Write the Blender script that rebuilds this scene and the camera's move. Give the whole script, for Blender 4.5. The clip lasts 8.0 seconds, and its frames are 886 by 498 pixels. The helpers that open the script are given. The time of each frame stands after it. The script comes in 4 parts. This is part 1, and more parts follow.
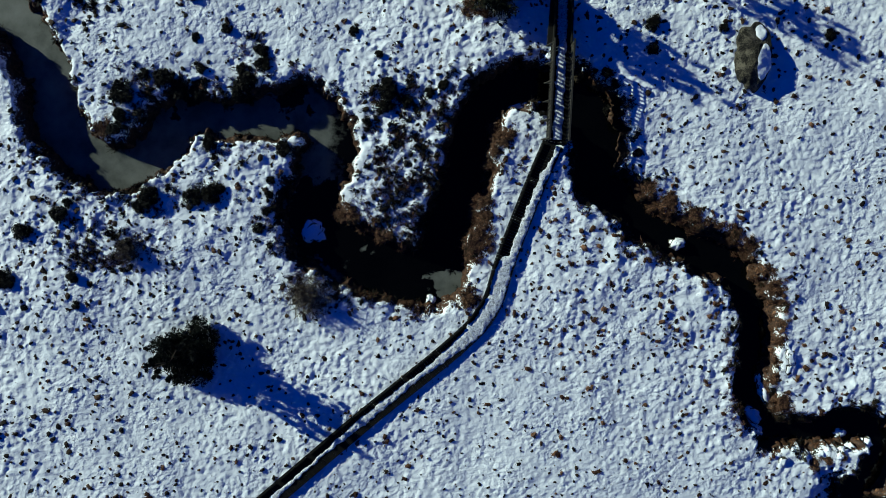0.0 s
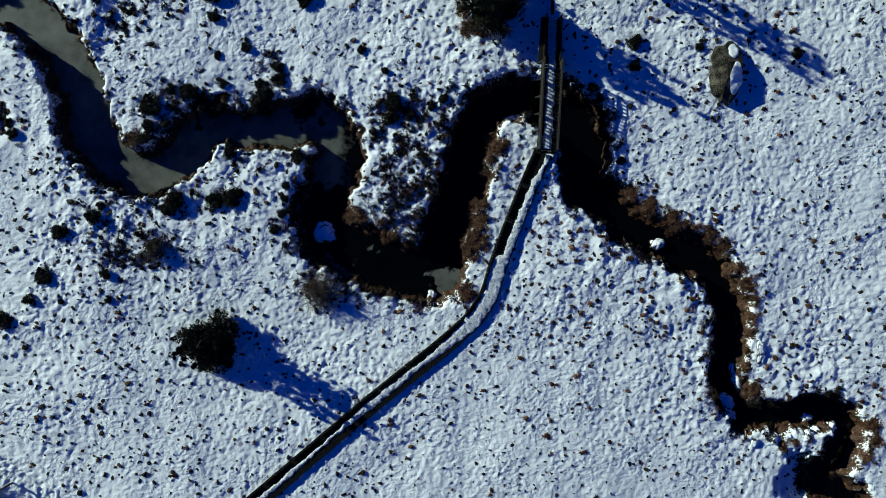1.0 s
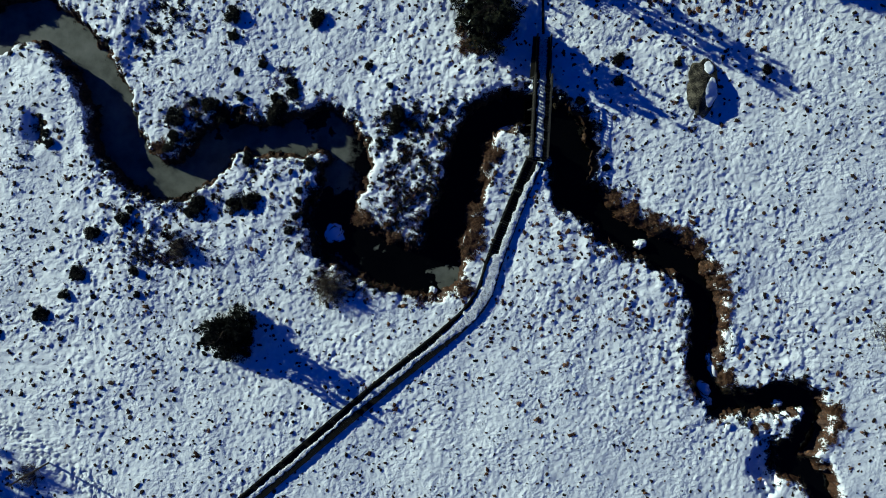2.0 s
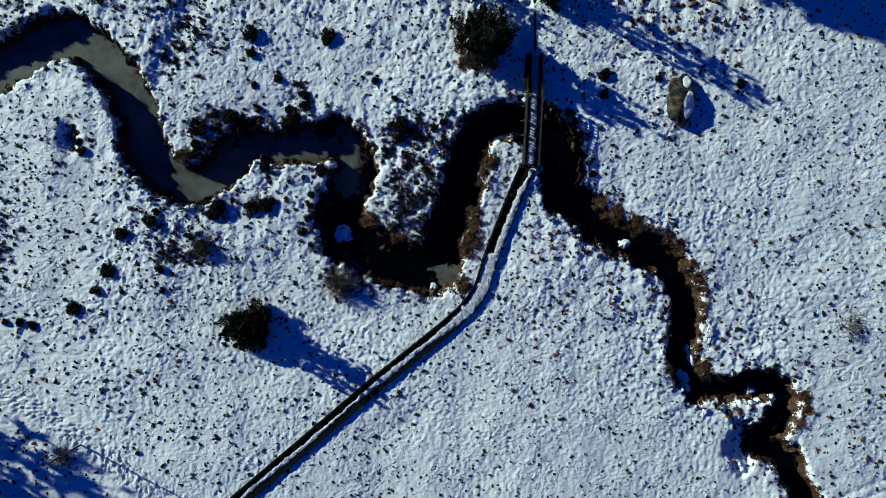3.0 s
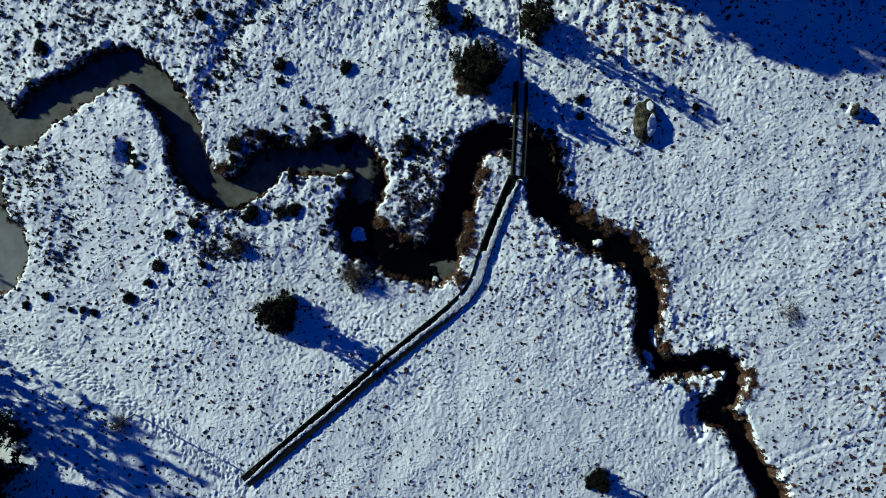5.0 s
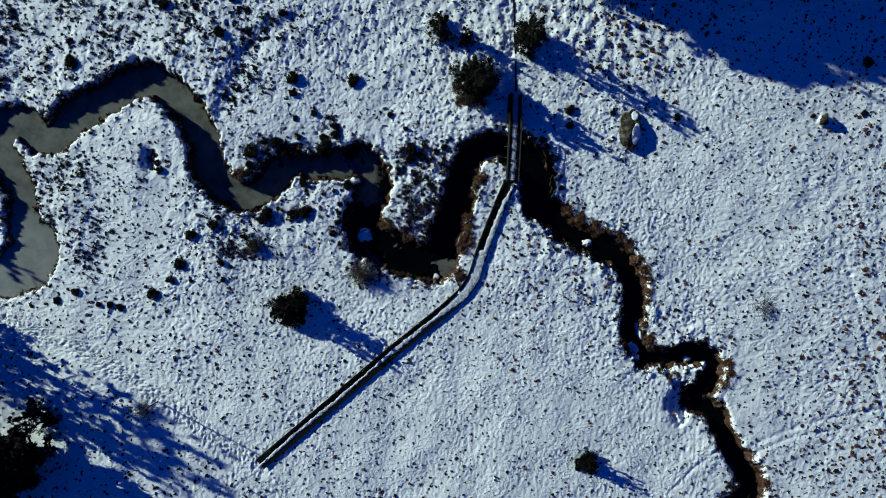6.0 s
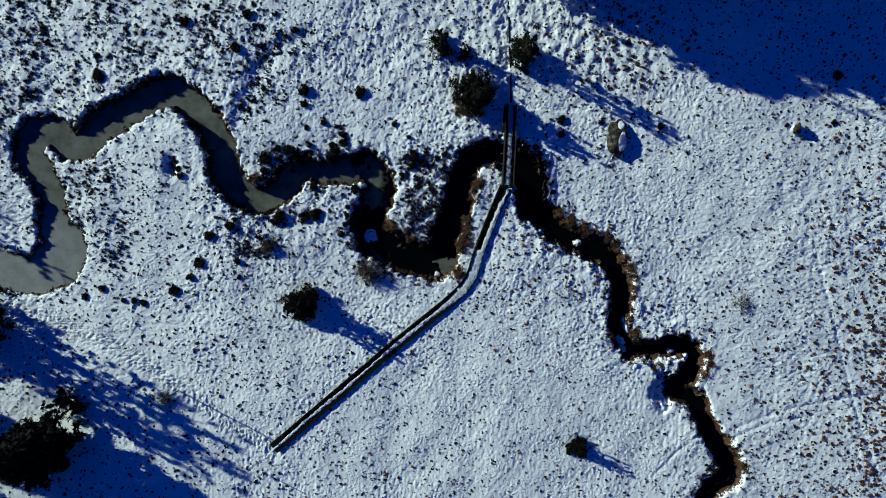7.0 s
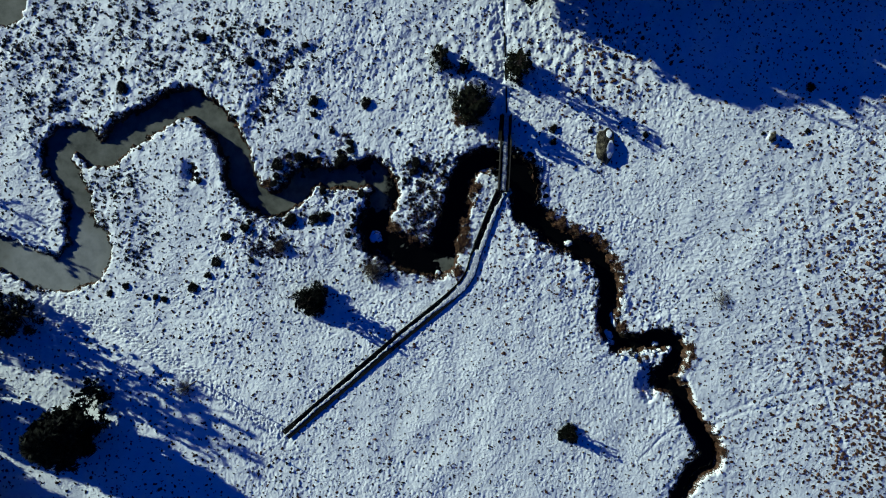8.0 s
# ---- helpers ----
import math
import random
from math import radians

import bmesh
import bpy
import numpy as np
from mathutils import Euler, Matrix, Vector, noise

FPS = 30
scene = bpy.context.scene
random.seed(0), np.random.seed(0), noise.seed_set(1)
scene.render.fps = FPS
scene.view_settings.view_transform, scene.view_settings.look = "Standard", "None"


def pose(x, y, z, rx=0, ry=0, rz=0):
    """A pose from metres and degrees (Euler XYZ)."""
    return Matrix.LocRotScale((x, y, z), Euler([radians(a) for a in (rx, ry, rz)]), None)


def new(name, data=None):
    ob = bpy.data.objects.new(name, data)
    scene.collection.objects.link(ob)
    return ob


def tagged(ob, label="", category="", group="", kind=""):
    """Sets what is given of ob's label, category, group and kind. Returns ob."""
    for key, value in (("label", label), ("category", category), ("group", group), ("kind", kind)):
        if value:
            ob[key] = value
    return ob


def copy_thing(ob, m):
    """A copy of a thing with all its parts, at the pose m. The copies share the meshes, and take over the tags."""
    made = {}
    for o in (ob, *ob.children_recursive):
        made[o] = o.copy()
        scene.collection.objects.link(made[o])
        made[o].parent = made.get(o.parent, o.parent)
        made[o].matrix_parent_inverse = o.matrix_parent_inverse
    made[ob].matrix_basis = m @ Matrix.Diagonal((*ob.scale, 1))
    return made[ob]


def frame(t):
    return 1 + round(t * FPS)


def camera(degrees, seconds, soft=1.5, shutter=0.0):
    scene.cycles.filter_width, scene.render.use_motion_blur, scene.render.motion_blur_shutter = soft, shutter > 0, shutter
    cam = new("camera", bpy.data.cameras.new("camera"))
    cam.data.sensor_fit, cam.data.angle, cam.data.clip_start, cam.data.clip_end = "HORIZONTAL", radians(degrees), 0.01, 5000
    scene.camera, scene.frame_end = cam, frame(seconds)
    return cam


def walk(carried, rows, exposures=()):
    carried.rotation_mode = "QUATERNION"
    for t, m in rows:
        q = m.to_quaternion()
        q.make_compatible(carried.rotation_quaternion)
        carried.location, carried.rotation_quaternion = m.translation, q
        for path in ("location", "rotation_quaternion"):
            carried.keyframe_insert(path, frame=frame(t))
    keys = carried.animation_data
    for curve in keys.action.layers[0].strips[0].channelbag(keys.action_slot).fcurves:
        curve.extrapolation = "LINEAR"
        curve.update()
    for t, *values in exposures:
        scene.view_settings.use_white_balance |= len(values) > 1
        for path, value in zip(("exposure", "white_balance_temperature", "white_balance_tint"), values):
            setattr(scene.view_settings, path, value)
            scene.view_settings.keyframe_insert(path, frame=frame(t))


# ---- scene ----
cam = camera(70, 8.0, soft=0.75)
walk(cam, [
    (0.0, pose(-3.211, 5.780, 44.591, -1.466, -0.188, -0.040)),
    (1.0, pose(-3.115, 5.826, 48.846, -1.445, -0.061, 0.002)),
    (2.0, pose(-3.104, 5.932, 53.356, -1.475, -0.034, 0.020)),
    (3.0, pose(-3.144, 6.035, 58.124, -1.508, -0.057, 0.025)),
    (4.0, pose(-3.203, 6.101, 63.149, -1.519, -0.091, 0.023)),
    (5.0, pose(-3.263, 6.129, 68.423, -1.498, -0.115, 0.018)),
    (6.0, pose(-3.312, 6.149, 73.934, -1.460, -0.117, 0.011)),
    (7.0, pose(-3.347, 6.221, 79.660, -1.436, -0.102, 0.000)),
    (8.0, pose(-3.373, 6.439, 85.572, -1.479, -0.089, -0.024)),
], exposures=[(0.0, 0.24, 5670, -16), (8.0, 0.24, 5670, -16)])

# ---- light: a low winter sun in the west-north-west under a deep blue sky ----
SUN_UP = radians(16.0)
SUN_DIR = Vector((-0.887 * math.cos(SUN_UP), 0.461 * math.cos(SUN_UP), math.sin(SUN_UP)))
world = bpy.data.worlds.new("winter_sky")
scene.world = world
world.use_nodes = True
wn, wl = world.node_tree.nodes, world.node_tree.links
sky = wn.new("ShaderNodeTexSky")
sky.sky_type, sky.sun_disc = "NISHITA", False
sky.sun_elevation, sky.sun_rotation = SUN_UP, radians(297.5)
sky.altitude, sky.air_density, sky.dust_density, sky.ozone_density = 300, 1.0, 0.1, 4.0
deep = wn.new("ShaderNodeMix")
deep.data_type, deep.blend_type = "RGBA", "MULTIPLY"
deep.inputs["Factor"].default_value = 1.0
deep.inputs["B"].default_value = (0.02, 0.20, 1.0, 1)
wl.new(sky.outputs["Color"], deep.inputs["A"])
wl.new(deep.outputs["Result"], wn["Background"].inputs["Color"])
wn["Background"].inputs["Strength"].default_value = 0.055

sun_data = bpy.data.lights.new("sun", "SUN")
sun_data.energy, sun_data.angle, sun_data.color = 5.0, radians(0.5), (1.0, 0.93, 0.82)
sun = new("sun", sun_data)
sun.rotation_euler = (-SUN_DIR).to_track_quat("-Z", "Y").to_euler()
sun.location = (0, 0, 60)


# ---- materials ----
def material(name, rough=0.8, spec=0.3):
    m = bpy.data.materials.new(name)
    m.use_nodes = True
    b = m.node_tree.nodes["Principled BSDF"]
    b.inputs["Roughness"].default_value = rough
    b.inputs["Specular IOR Level"].default_value = spec
    return m, m.node_tree.nodes, m.node_tree.links, b


def noise_node(n, l, scale, detail=4.0, rough=0.55, vector=None):
    t = n.new("ShaderNodeTexNoise")
    t.inputs["Scale"].default_value, t.inputs["Detail"].default_value, t.inputs["Roughness"].default_value = scale, detail, rough
    if vector is not None:
        l.new(vector, t.inputs["Vector"])
    return t.outputs["Fac"]


def ramp(n, l, fac, *stops):
    r = n.new("ShaderNodeValToRGB")
    els = r.color_ramp.elements
    while len(els) < len(stops):
        els.new(0.5)
    for e, (p, c) in zip(els, stops):
        e.position = p
        e.color = (*c, 1) if len(c) == 3 else c
    l.new(fac, r.inputs["Fac"])
    return r.outputs["Color"]


def bump(n, l, b, height, strength, distance):
    k = n.new("ShaderNodeBump")
    k.inputs["Strength"].default_value, k.inputs["Distance"].default_value = strength, distance
    l.new(height, k.inputs["Height"])
    l.new(k.outputs["Normal"], b.inputs["Normal"])


def math_node(n, l, op, a, b=None, clamp=False):
    k = n.new("ShaderNodeMath")
    k.operation, k.use_clamp = op, clamp
    for s, v in zip(k.inputs, (a, b)):
        if v is None:
            continue
        if isinstance(v, (int, float)):
            s.default_value = v
        else:
            l.new(v, s)
    return k.outputs[0]


def mix_colour(n, l, fac, a, b):
    k = n.new("ShaderNodeMix")
    k.data_type = "RGBA"
    l.new(fac, k.inputs["Factor"])
    l.new(a, k.inputs["A"])
    l.new(b, k.inputs["B"])
    return k.outputs["Result"]


def make_ground():
    m, n, l, b = material("snow_over_peat", 0.65, 0.2)
    pos = n.new("ShaderNodeNewGeometry").outputs["Position"]
    bare = n.new("ShaderNodeAttribute")
    bare.attribute_name = "bare"
    blown = n.new("ShaderNodeMapping")
    blown.inputs["Rotation"].default_value, blown.inputs["Scale"].default_value = (0, 0, radians(35)), (0.88, 1.16, 1.0)
    l.new(pos, blown.inputs["Vector"])
    fine = noise_node(n, l, 7.0, 5, 0.6, pos)
    grain = noise_node(n, l, 1.1, 4, 0.6, pos)
    snow = ramp(n, l, grain, (0.30, (0.74, 0.76, 0.78)), (0.70, (0.84, 0.85, 0.85)))
    peat = ramp(n, l, fine, (0.30, (0.008, 0.005, 0.003)), (0.54, (0.045, 0.021, 0.010)), (0.75, (0.14, 0.066, 0.031)))
    edge = math_node(n, l, "ADD", bare.outputs["Fac"], math_node(n, l, "ADD", math_node(n, l, "MULTIPLY", math_node(n, l, "SUBTRACT", fine, 0.5), 1.6), math_node(n, l, "MULTIPLY", math_node(n, l, "SUBTRACT", grain, 0.5), 1.4)))
    mask = ramp(n, l, edge, (0.44, (0, 0, 0)), (0.56, (1, 1, 1)))
    l.new(mix_colour(n, l, mask, snow, peat), b.inputs["Base Color"])
    patchy = ramp(n, l, noise_node(n, l, 0.32, 3, 0.5, pos), (0.36, (0.45, 0.45, 0.45)), (0.64, (1.15, 1.15, 1.15)))
    crust = noise_node(n, l, 3.2, 2, 0.5, blown.outputs["Vector"])
    pimples = noise_node(n, l, 9.0, 2, 0.5, pos)
    rough_h = math_node(n, l, "MULTIPLY", math_node(n, l, "ADD", crust, math_node(n, l, "MULTIPLY", pimples, 0.16)), patchy)
    bump(n, l, b, rough_h, 1.0, 0.125)
    return m


def make_snow():
    m, n, l, b = material("snow", 0.6, 0.2)
    pos = n.new("ShaderNodeNewGeometry").outputs["Position"]
    l.new(ramp(n, l, noise_node(n, l, 2.0, 4, 0.6, pos), (0.3, (0.76, 0.78, 0.8)), (0.7, (0.85, 0.86, 0.86))), b.inputs["Base Color"])
    bump(n, l, b, noise_node(n, l, 5.0, 4, 0.55, pos), 0.7, 0.05)
    return m


def make_trodden():
    """Snow trampled thin, with dark wood showing through."""
    m, n, l, b = material("trodden_snow", 0.7, 0.2)
    pos = n.new("ShaderNodeNewGeometry").outputs["Position"]
    f = noise_node(n, l, 8.0, 5, 0.65, pos)
    l.new(ramp(n, l, f, (0.32, (0.03, 0.028, 0.025)), (0.42, (0.48, 0.48, 0.48)), (0.58, (0.78, 0.79, 0.80))), b.inputs["Base Color"])
    bump(n, l, b, f, 1.0, 0.06)
    return m


def make_water():
    m, n, l, b = material("thin_ice_on_water", 0.35, 0.12)
    pos = n.new("ShaderNodeNewGeometry").outputs["Position"]
    streak = noise_node(n, l, 0.45, 7, 0.65, pos)
    ice = ramp(n, l, streak, (0.34, (0.06, 0.063, 0.052)), (0.52, (0.115, 0.118, 0.098)), (0.72, (0.165, 0.165, 0.142)))
    still = n.new("ShaderNodeVectorMath")
    still.operation = "DISTANCE"
    l.new(pos, still.inputs[0])
    still.inputs[1].default_value = (-56, 1.5, WATER_Z)
    frost = ramp(n, l, math_node(n, l, "ADD", math_node(n, l, "DIVIDE", still.outputs["Value"], 16.0), math_node(n, l, "MULTIPLY", math_node(n, l, "SUBTRACT", streak, 0.5), 0.8)), (0.38, (1, 1, 1)), (0.62, (0, 0, 0)))
    frosted = ramp(n, l, streak, (0.34, (0.20, 0.205, 0.19)), (0.66, (0.31, 0.315, 0.29)))
    ice = mix_colour(n, l, frost, ice, frosted)
    black_water = ramp(n, l, streak, (0.3, (0.0008, 0.001, 0.001)), (0.7, (0.002, 0.0022, 0.002)))
    sep = n.new("ShaderNodeSeparateXYZ")
    l.new(pos, sep.inputs[0])
    east = math_node(n, l, "ADD", math_node(n, l, "MULTIPLY", sep.outputs["X"], 0.30), math_node(n, l, "ADD", math_node(n, l, "MULTIPLY", streak, 2.0), 2.75))
    # Positive spots turn shaded ice to black water, to deepen the shade there.
    for cx, cy, size, way in ((-2.6, 1.9, 2.6, -1.6), (-8.8, 4.6, 0.7, -0.9), (-12.2, 6.6, 3.6, 0.9), (-22.2, 14.6, 2.4, 1.6), (-14.2, 16.2, 2.0, 1.4)):
        gap = n.new("ShaderNodeVectorMath")
        gap.operation = "DISTANCE"
        l.new(pos, gap.inputs[0])
        gap.inputs[1].default_value = (cx, cy, WATER_Z)
        ragged = math_node(n, l, "MULTIPLY", math_node(n, l, "SUBTRACT", noise_node(n, l, 0.9, 5, 0.6, pos), 0.5), 5.0)
        skin = math_node(n, l, "SUBTRACT", math_node(n, l, "ADD", ragged, size), gap.outputs["Value"])
        east = math_node(n, l, "ADD", east, math_node(n, l, "MULTIPLY", math_node(n, l, "MAXIMUM", skin, 0.0), way))
    mask = ramp(n, l, east, (0.4, (0, 0, 0)), (0.7, (1, 1, 1)))
    l.new(mix_colour(n, l, mask, ice, black_water), b.inputs["Base Color"])
    l.new(ramp(n, l, mask, (0.0, (0.5, 0.5, 0.5)), (1.0, (0.06, 0.06, 0.06))), b.inputs["Roughness"])
    bump(n, l, b, noise_node(n, l, 5.0, 3, 0.5, pos), 0.05, 0.02)
    return m


def make_plant(name, dark, mid, light, rough=0.75):
    m, n, l, b = material(name, rough, 0.15)
    isl = n.new("ShaderNodeNewGeometry").outputs["Random Per Island"]
    l.new(ramp(n, l, isl, (0.0, dark), (0.6, mid), (1.0, light)), b.inputs["Base Color"])
    return m


def make_wood(name, dark, light, scale=14.0):
    m, n, l, b = material(name, 0.85, 0.12)
    tc = n.new("ShaderNodeTexCoord")
    mp = n.new("ShaderNodeMapping")
    mp.inputs["Scale"].default_value = (1.0, 6.0, 6.0)
    l.new(tc.outputs["Object"], mp.inputs["Vector"])
    g = noise_node(n, l, scale / 6, 5, 0.65, mp.outputs["Vector"])
    rnd = n.new("ShaderNodeObjectInfo").outputs["Random"]
    f = math_node(n, l, "ADD", math_node(n, l, "MULTIPLY", g, 0.7), math_node(n, l, "MULTIPLY", rnd, 0.3))
    l.new(ramp(n, l, f, (0.25, dark), (0.75, light)), b.inputs["Base Color"])
    bump(n, l, b, g, 0.4, 0.01)
    return m


def make_rock():
    m, n, l, b = material("lichened_granite", 0.85, 0.2)
    tc = n.new("ShaderNodeTexCoord").outputs["Object"]
    speck = noise_node(n, l, 16.0, 6, 0.8, tc)
    broad = noise_node(n, l, 1.6, 4, 0.6, tc)
    f = math_node(n, l, "ADD", math_node(n, l, "MULTIPLY", speck, 0.6), math_node(n, l, "MULTIPLY", broad, 0.4))
    l.new(ramp(n, l, f, (0.44, (0.004, 0.0035, 0.003)), (0.50, (0.036, 0.031, 0.021)), (0.57, (0.19, 0.165, 0.115))), b.inputs["Base Color"])
    bump(n, l, b, f, 1.0, 0.26)
    return m


WATER_Z = -1.52
GROUND, SNOW, WATER, ROCK, TRODDEN = make_ground(), make_snow(), make_water(), make_rock(), make_trodden()
HEATHER = make_plant("dark_heather", (0.005, 0.004, 0.003), (0.014, 0.011, 0.006), (0.045, 0.030, 0.014))
GRASS = make_plant("dead_brown_grass", (0.014, 0.007, 0.004), (0.075, 0.036, 0.018), (0.23, 0.120, 0.062))
TUSSOCK = make_plant("dark_tussock", (0.007, 0.005, 0.004), (0.028, 0.017, 0.010), (0.10, 0.058, 0.030))
GORSE = make_plant("gorse_green", (0.004, 0.004, 0.003), (0.010, 0.009, 0.0055), (0.026, 0.021, 0.012))
NEEDLES = make_plant("evergreen_needles", (0.001, 0.0014, 0.0007), (0.0025, 0.0035, 0.0016), (0.010, 0.0115, 0.005))
HOLLY = make_plant("holly_leaves", (0.003, 0.0035, 0.0015), (0.010, 0.0115, 0.0045), (0.034, 0.034, 0.015))
TWIGS = make_plant("bare_twigs", (0.03, 0.022, 0.016), (0.08, 0.06, 0.045), (0.17, 0.14, 0.11))
BARK = make_wood("bark", (0.02, 0.015, 0.010), (0.08, 0.06, 0.045))
PLANK = make_wood("wet_dark_plank", (0.002, 0.0018, 0.0016), (0.010, 0.009, 0.0075))
RAIL = make_wood("weathered_rail", (0.016, 0.014, 0.012), (0.065, 0.06, 0.05))


# ---- building helpers ----
def part(name, bm, mat, parent=None, label=""):
    me = bpy.data.meshes.new(name)
    bm.to_mesh(me)
    bm.free()
    me.materials.append(mat)
    ob = new(name, me)
    if parent is not None:
        ob.parent = parent
    return tagged(ob, label) if label else ob


def mesh_np(name, verts, faces, mat, parent=None, label="", smooth=False):
    verts, faces = np.ascontiguousarray(verts, np.float32), np.ascontiguousarray(faces, np.int32)
    me = bpy.data.meshes.new(name)
    k = faces.shape[1]
    me.vertices.add(len(verts))
    me.vertices.foreach_set("co", verts.ravel())
    me.loops.add(faces.size)
    me.loops.foreach_set("vertex_index", faces.ravel())
    me.polygons.add(len(faces))
    me.polygons.foreach_set("loop_start", np.arange(0, faces.size, k, dtype=np.int32))
    me.polygons.foreach_set("use_smooth", np.full(len(faces), smooth))
    me.update(calc_edges=True)
    me.materials.append(mat)
    ob = new(name, me)
    if parent is not None:
        ob.parent = parent
    return tagged(ob, label) if label else ob


def empty(name, at, label, category, group="", rz=0.0):
    ob = new(name)
    ob.matrix_basis = pose(*at, 0, 0, rz)
    return tagged(ob, label, category, group)


def box(bm, a, b, w, h, bevel=0.0):
    """A beam from a to b, of width w (level) and height h (upwards), centred on its line."""
    a, b = Vector(a), Vector(b)
    d = b - a
    q = d.to_track_quat("X", "Z").to_matrix().to_4x4()
    made = bmesh.ops.create_cube(bm, size=1.0, matrix=Matrix.Translation((a + b) / 2) @ q @ Matrix.Diagonal((d.length, w, h, 1)))
    if bevel:
        edges = list({e for v in made["verts"] for e in v.link_edges})
        bmesh.ops.bevel(bm, geom=edges, offset=bevel, segments=1, affect="EDGES")
    return bm


rng = np.random.default_rng(7)
PERM = np.random.default_rng(3).permutation(512)


def perlin(x, y, seed=0):
    x, y = np.asarray(x, float) + seed * 17.31, np.asarray(y, float) - seed * 9.77
    xi, yi = np.floor(x).astype(int), np.floor(y).astype(int)
    xf, yf = x - xi, y - yi
    u, v = xf * xf * xf * (xf * (xf * 6 - 15) + 10), yf * yf * yf * (yf * (yf * 6 - 15) + 10)

    def corner(i, j):
        a = PERM[(PERM[(xi + i) & 511] + yi + j) & 511] * (2 * np.pi / 512)
        return np.cos(a) * (xf - i) + np.sin(a) * (yf - j)

    top, low = corner(0, 1) * (1 - u) + corner(1, 1) * u, corner(0, 0) * (1 - u) + corner(1, 0) * u
    return low * (1 - v) + top * v


def spline(points, step=0.25):
    """A smooth line through rows of numbers."""
    p = np.array(points, float)
    p = np.vstack([2 * p[0] - p[1], p, 2 * p[-1] - p[-2]])
    out = []
    for i in range(1, len(p) - 2):
        n = max(2, int(np.hypot(*(p[i + 1] - p[i])[:2]) / step))
        t = np.linspace(0, 1, n, endpoint=False)[:, None]
        a, b, c, d = p[i - 1], p[i], p[i + 1], p[i + 2]
        out.append(0.5 * (2 * b + (c - a) * t + (2 * a - 5 * b + 4 * c - d) * t**2 + (3 * b - a - 3 * c + d) * t**3))
    return np.vstack([*out, p[-2:-1]])


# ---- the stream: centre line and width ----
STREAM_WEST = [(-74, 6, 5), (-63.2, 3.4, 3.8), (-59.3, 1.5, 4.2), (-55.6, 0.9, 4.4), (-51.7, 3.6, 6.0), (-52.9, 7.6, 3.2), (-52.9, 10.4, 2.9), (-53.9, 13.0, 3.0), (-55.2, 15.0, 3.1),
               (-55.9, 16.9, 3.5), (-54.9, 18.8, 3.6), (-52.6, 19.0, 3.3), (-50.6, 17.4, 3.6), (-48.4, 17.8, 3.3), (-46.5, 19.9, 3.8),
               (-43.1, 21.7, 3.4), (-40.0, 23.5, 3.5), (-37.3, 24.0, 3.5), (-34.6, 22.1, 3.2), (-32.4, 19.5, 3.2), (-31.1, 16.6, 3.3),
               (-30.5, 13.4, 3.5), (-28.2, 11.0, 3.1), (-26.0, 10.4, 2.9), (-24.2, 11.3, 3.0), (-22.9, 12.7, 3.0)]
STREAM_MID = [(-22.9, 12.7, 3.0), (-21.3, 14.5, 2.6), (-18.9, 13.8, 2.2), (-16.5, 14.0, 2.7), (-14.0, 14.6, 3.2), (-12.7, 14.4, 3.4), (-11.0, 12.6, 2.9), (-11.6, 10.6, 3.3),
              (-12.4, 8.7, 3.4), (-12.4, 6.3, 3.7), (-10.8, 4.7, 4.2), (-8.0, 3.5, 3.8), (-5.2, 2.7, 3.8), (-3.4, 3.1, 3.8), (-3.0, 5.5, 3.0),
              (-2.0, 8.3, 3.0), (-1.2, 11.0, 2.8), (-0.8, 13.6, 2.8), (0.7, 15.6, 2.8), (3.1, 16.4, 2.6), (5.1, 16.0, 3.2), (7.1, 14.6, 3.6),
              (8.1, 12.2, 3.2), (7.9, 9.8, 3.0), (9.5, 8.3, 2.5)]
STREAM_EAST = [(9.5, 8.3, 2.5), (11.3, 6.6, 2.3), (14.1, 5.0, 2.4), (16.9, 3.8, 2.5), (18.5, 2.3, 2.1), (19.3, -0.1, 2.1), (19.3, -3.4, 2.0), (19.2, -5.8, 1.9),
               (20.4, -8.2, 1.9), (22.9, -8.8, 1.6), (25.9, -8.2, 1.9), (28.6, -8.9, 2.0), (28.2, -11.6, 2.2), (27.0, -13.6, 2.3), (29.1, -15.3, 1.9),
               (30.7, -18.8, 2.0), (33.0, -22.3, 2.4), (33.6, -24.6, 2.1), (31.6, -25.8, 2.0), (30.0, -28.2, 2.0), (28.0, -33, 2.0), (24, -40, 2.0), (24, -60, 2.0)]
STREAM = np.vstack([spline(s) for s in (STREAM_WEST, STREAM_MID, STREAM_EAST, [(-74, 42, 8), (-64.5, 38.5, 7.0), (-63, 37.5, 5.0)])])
# sheltered bank stretches where brown grass keeps clear of snow: x, y, radius
BROWN = [(19.7, 3.0, .75), (20.5, 1.8, .8), (20.7, 0.6, .72), (20.8, -0.7, .62), (20.8, -2.0, .55), (20.7, -3.4, .5), (20.6, -4.6, .55), (21.2, -6.4, .8), (16.0, 6.1, .8), (17.4, 5.7, .8), (14.5, 7.0, .8), (12.8, 7.9, .9), (11.3, 9.0, .7), (0.9, 12.7, 1.2),
         (-0.6, 5.3, 1.2), (-0.3, 8.0, 0.9), (0.3, 10.2, 0.8), (-10.4, 7.3, 0.9), (-26.9, 13.0, 0.8), (23.5, -10.8, 0.42), (24.5, -10.5, 0.36), (25.6, -10.3, 0.34), (-1.3, 1.2, 0.9), (-9.5, 6.9, .7), (-8.7, 6.0, .9), (-7.3, 5.5, .8), (-5.8, 4.9, .7)]
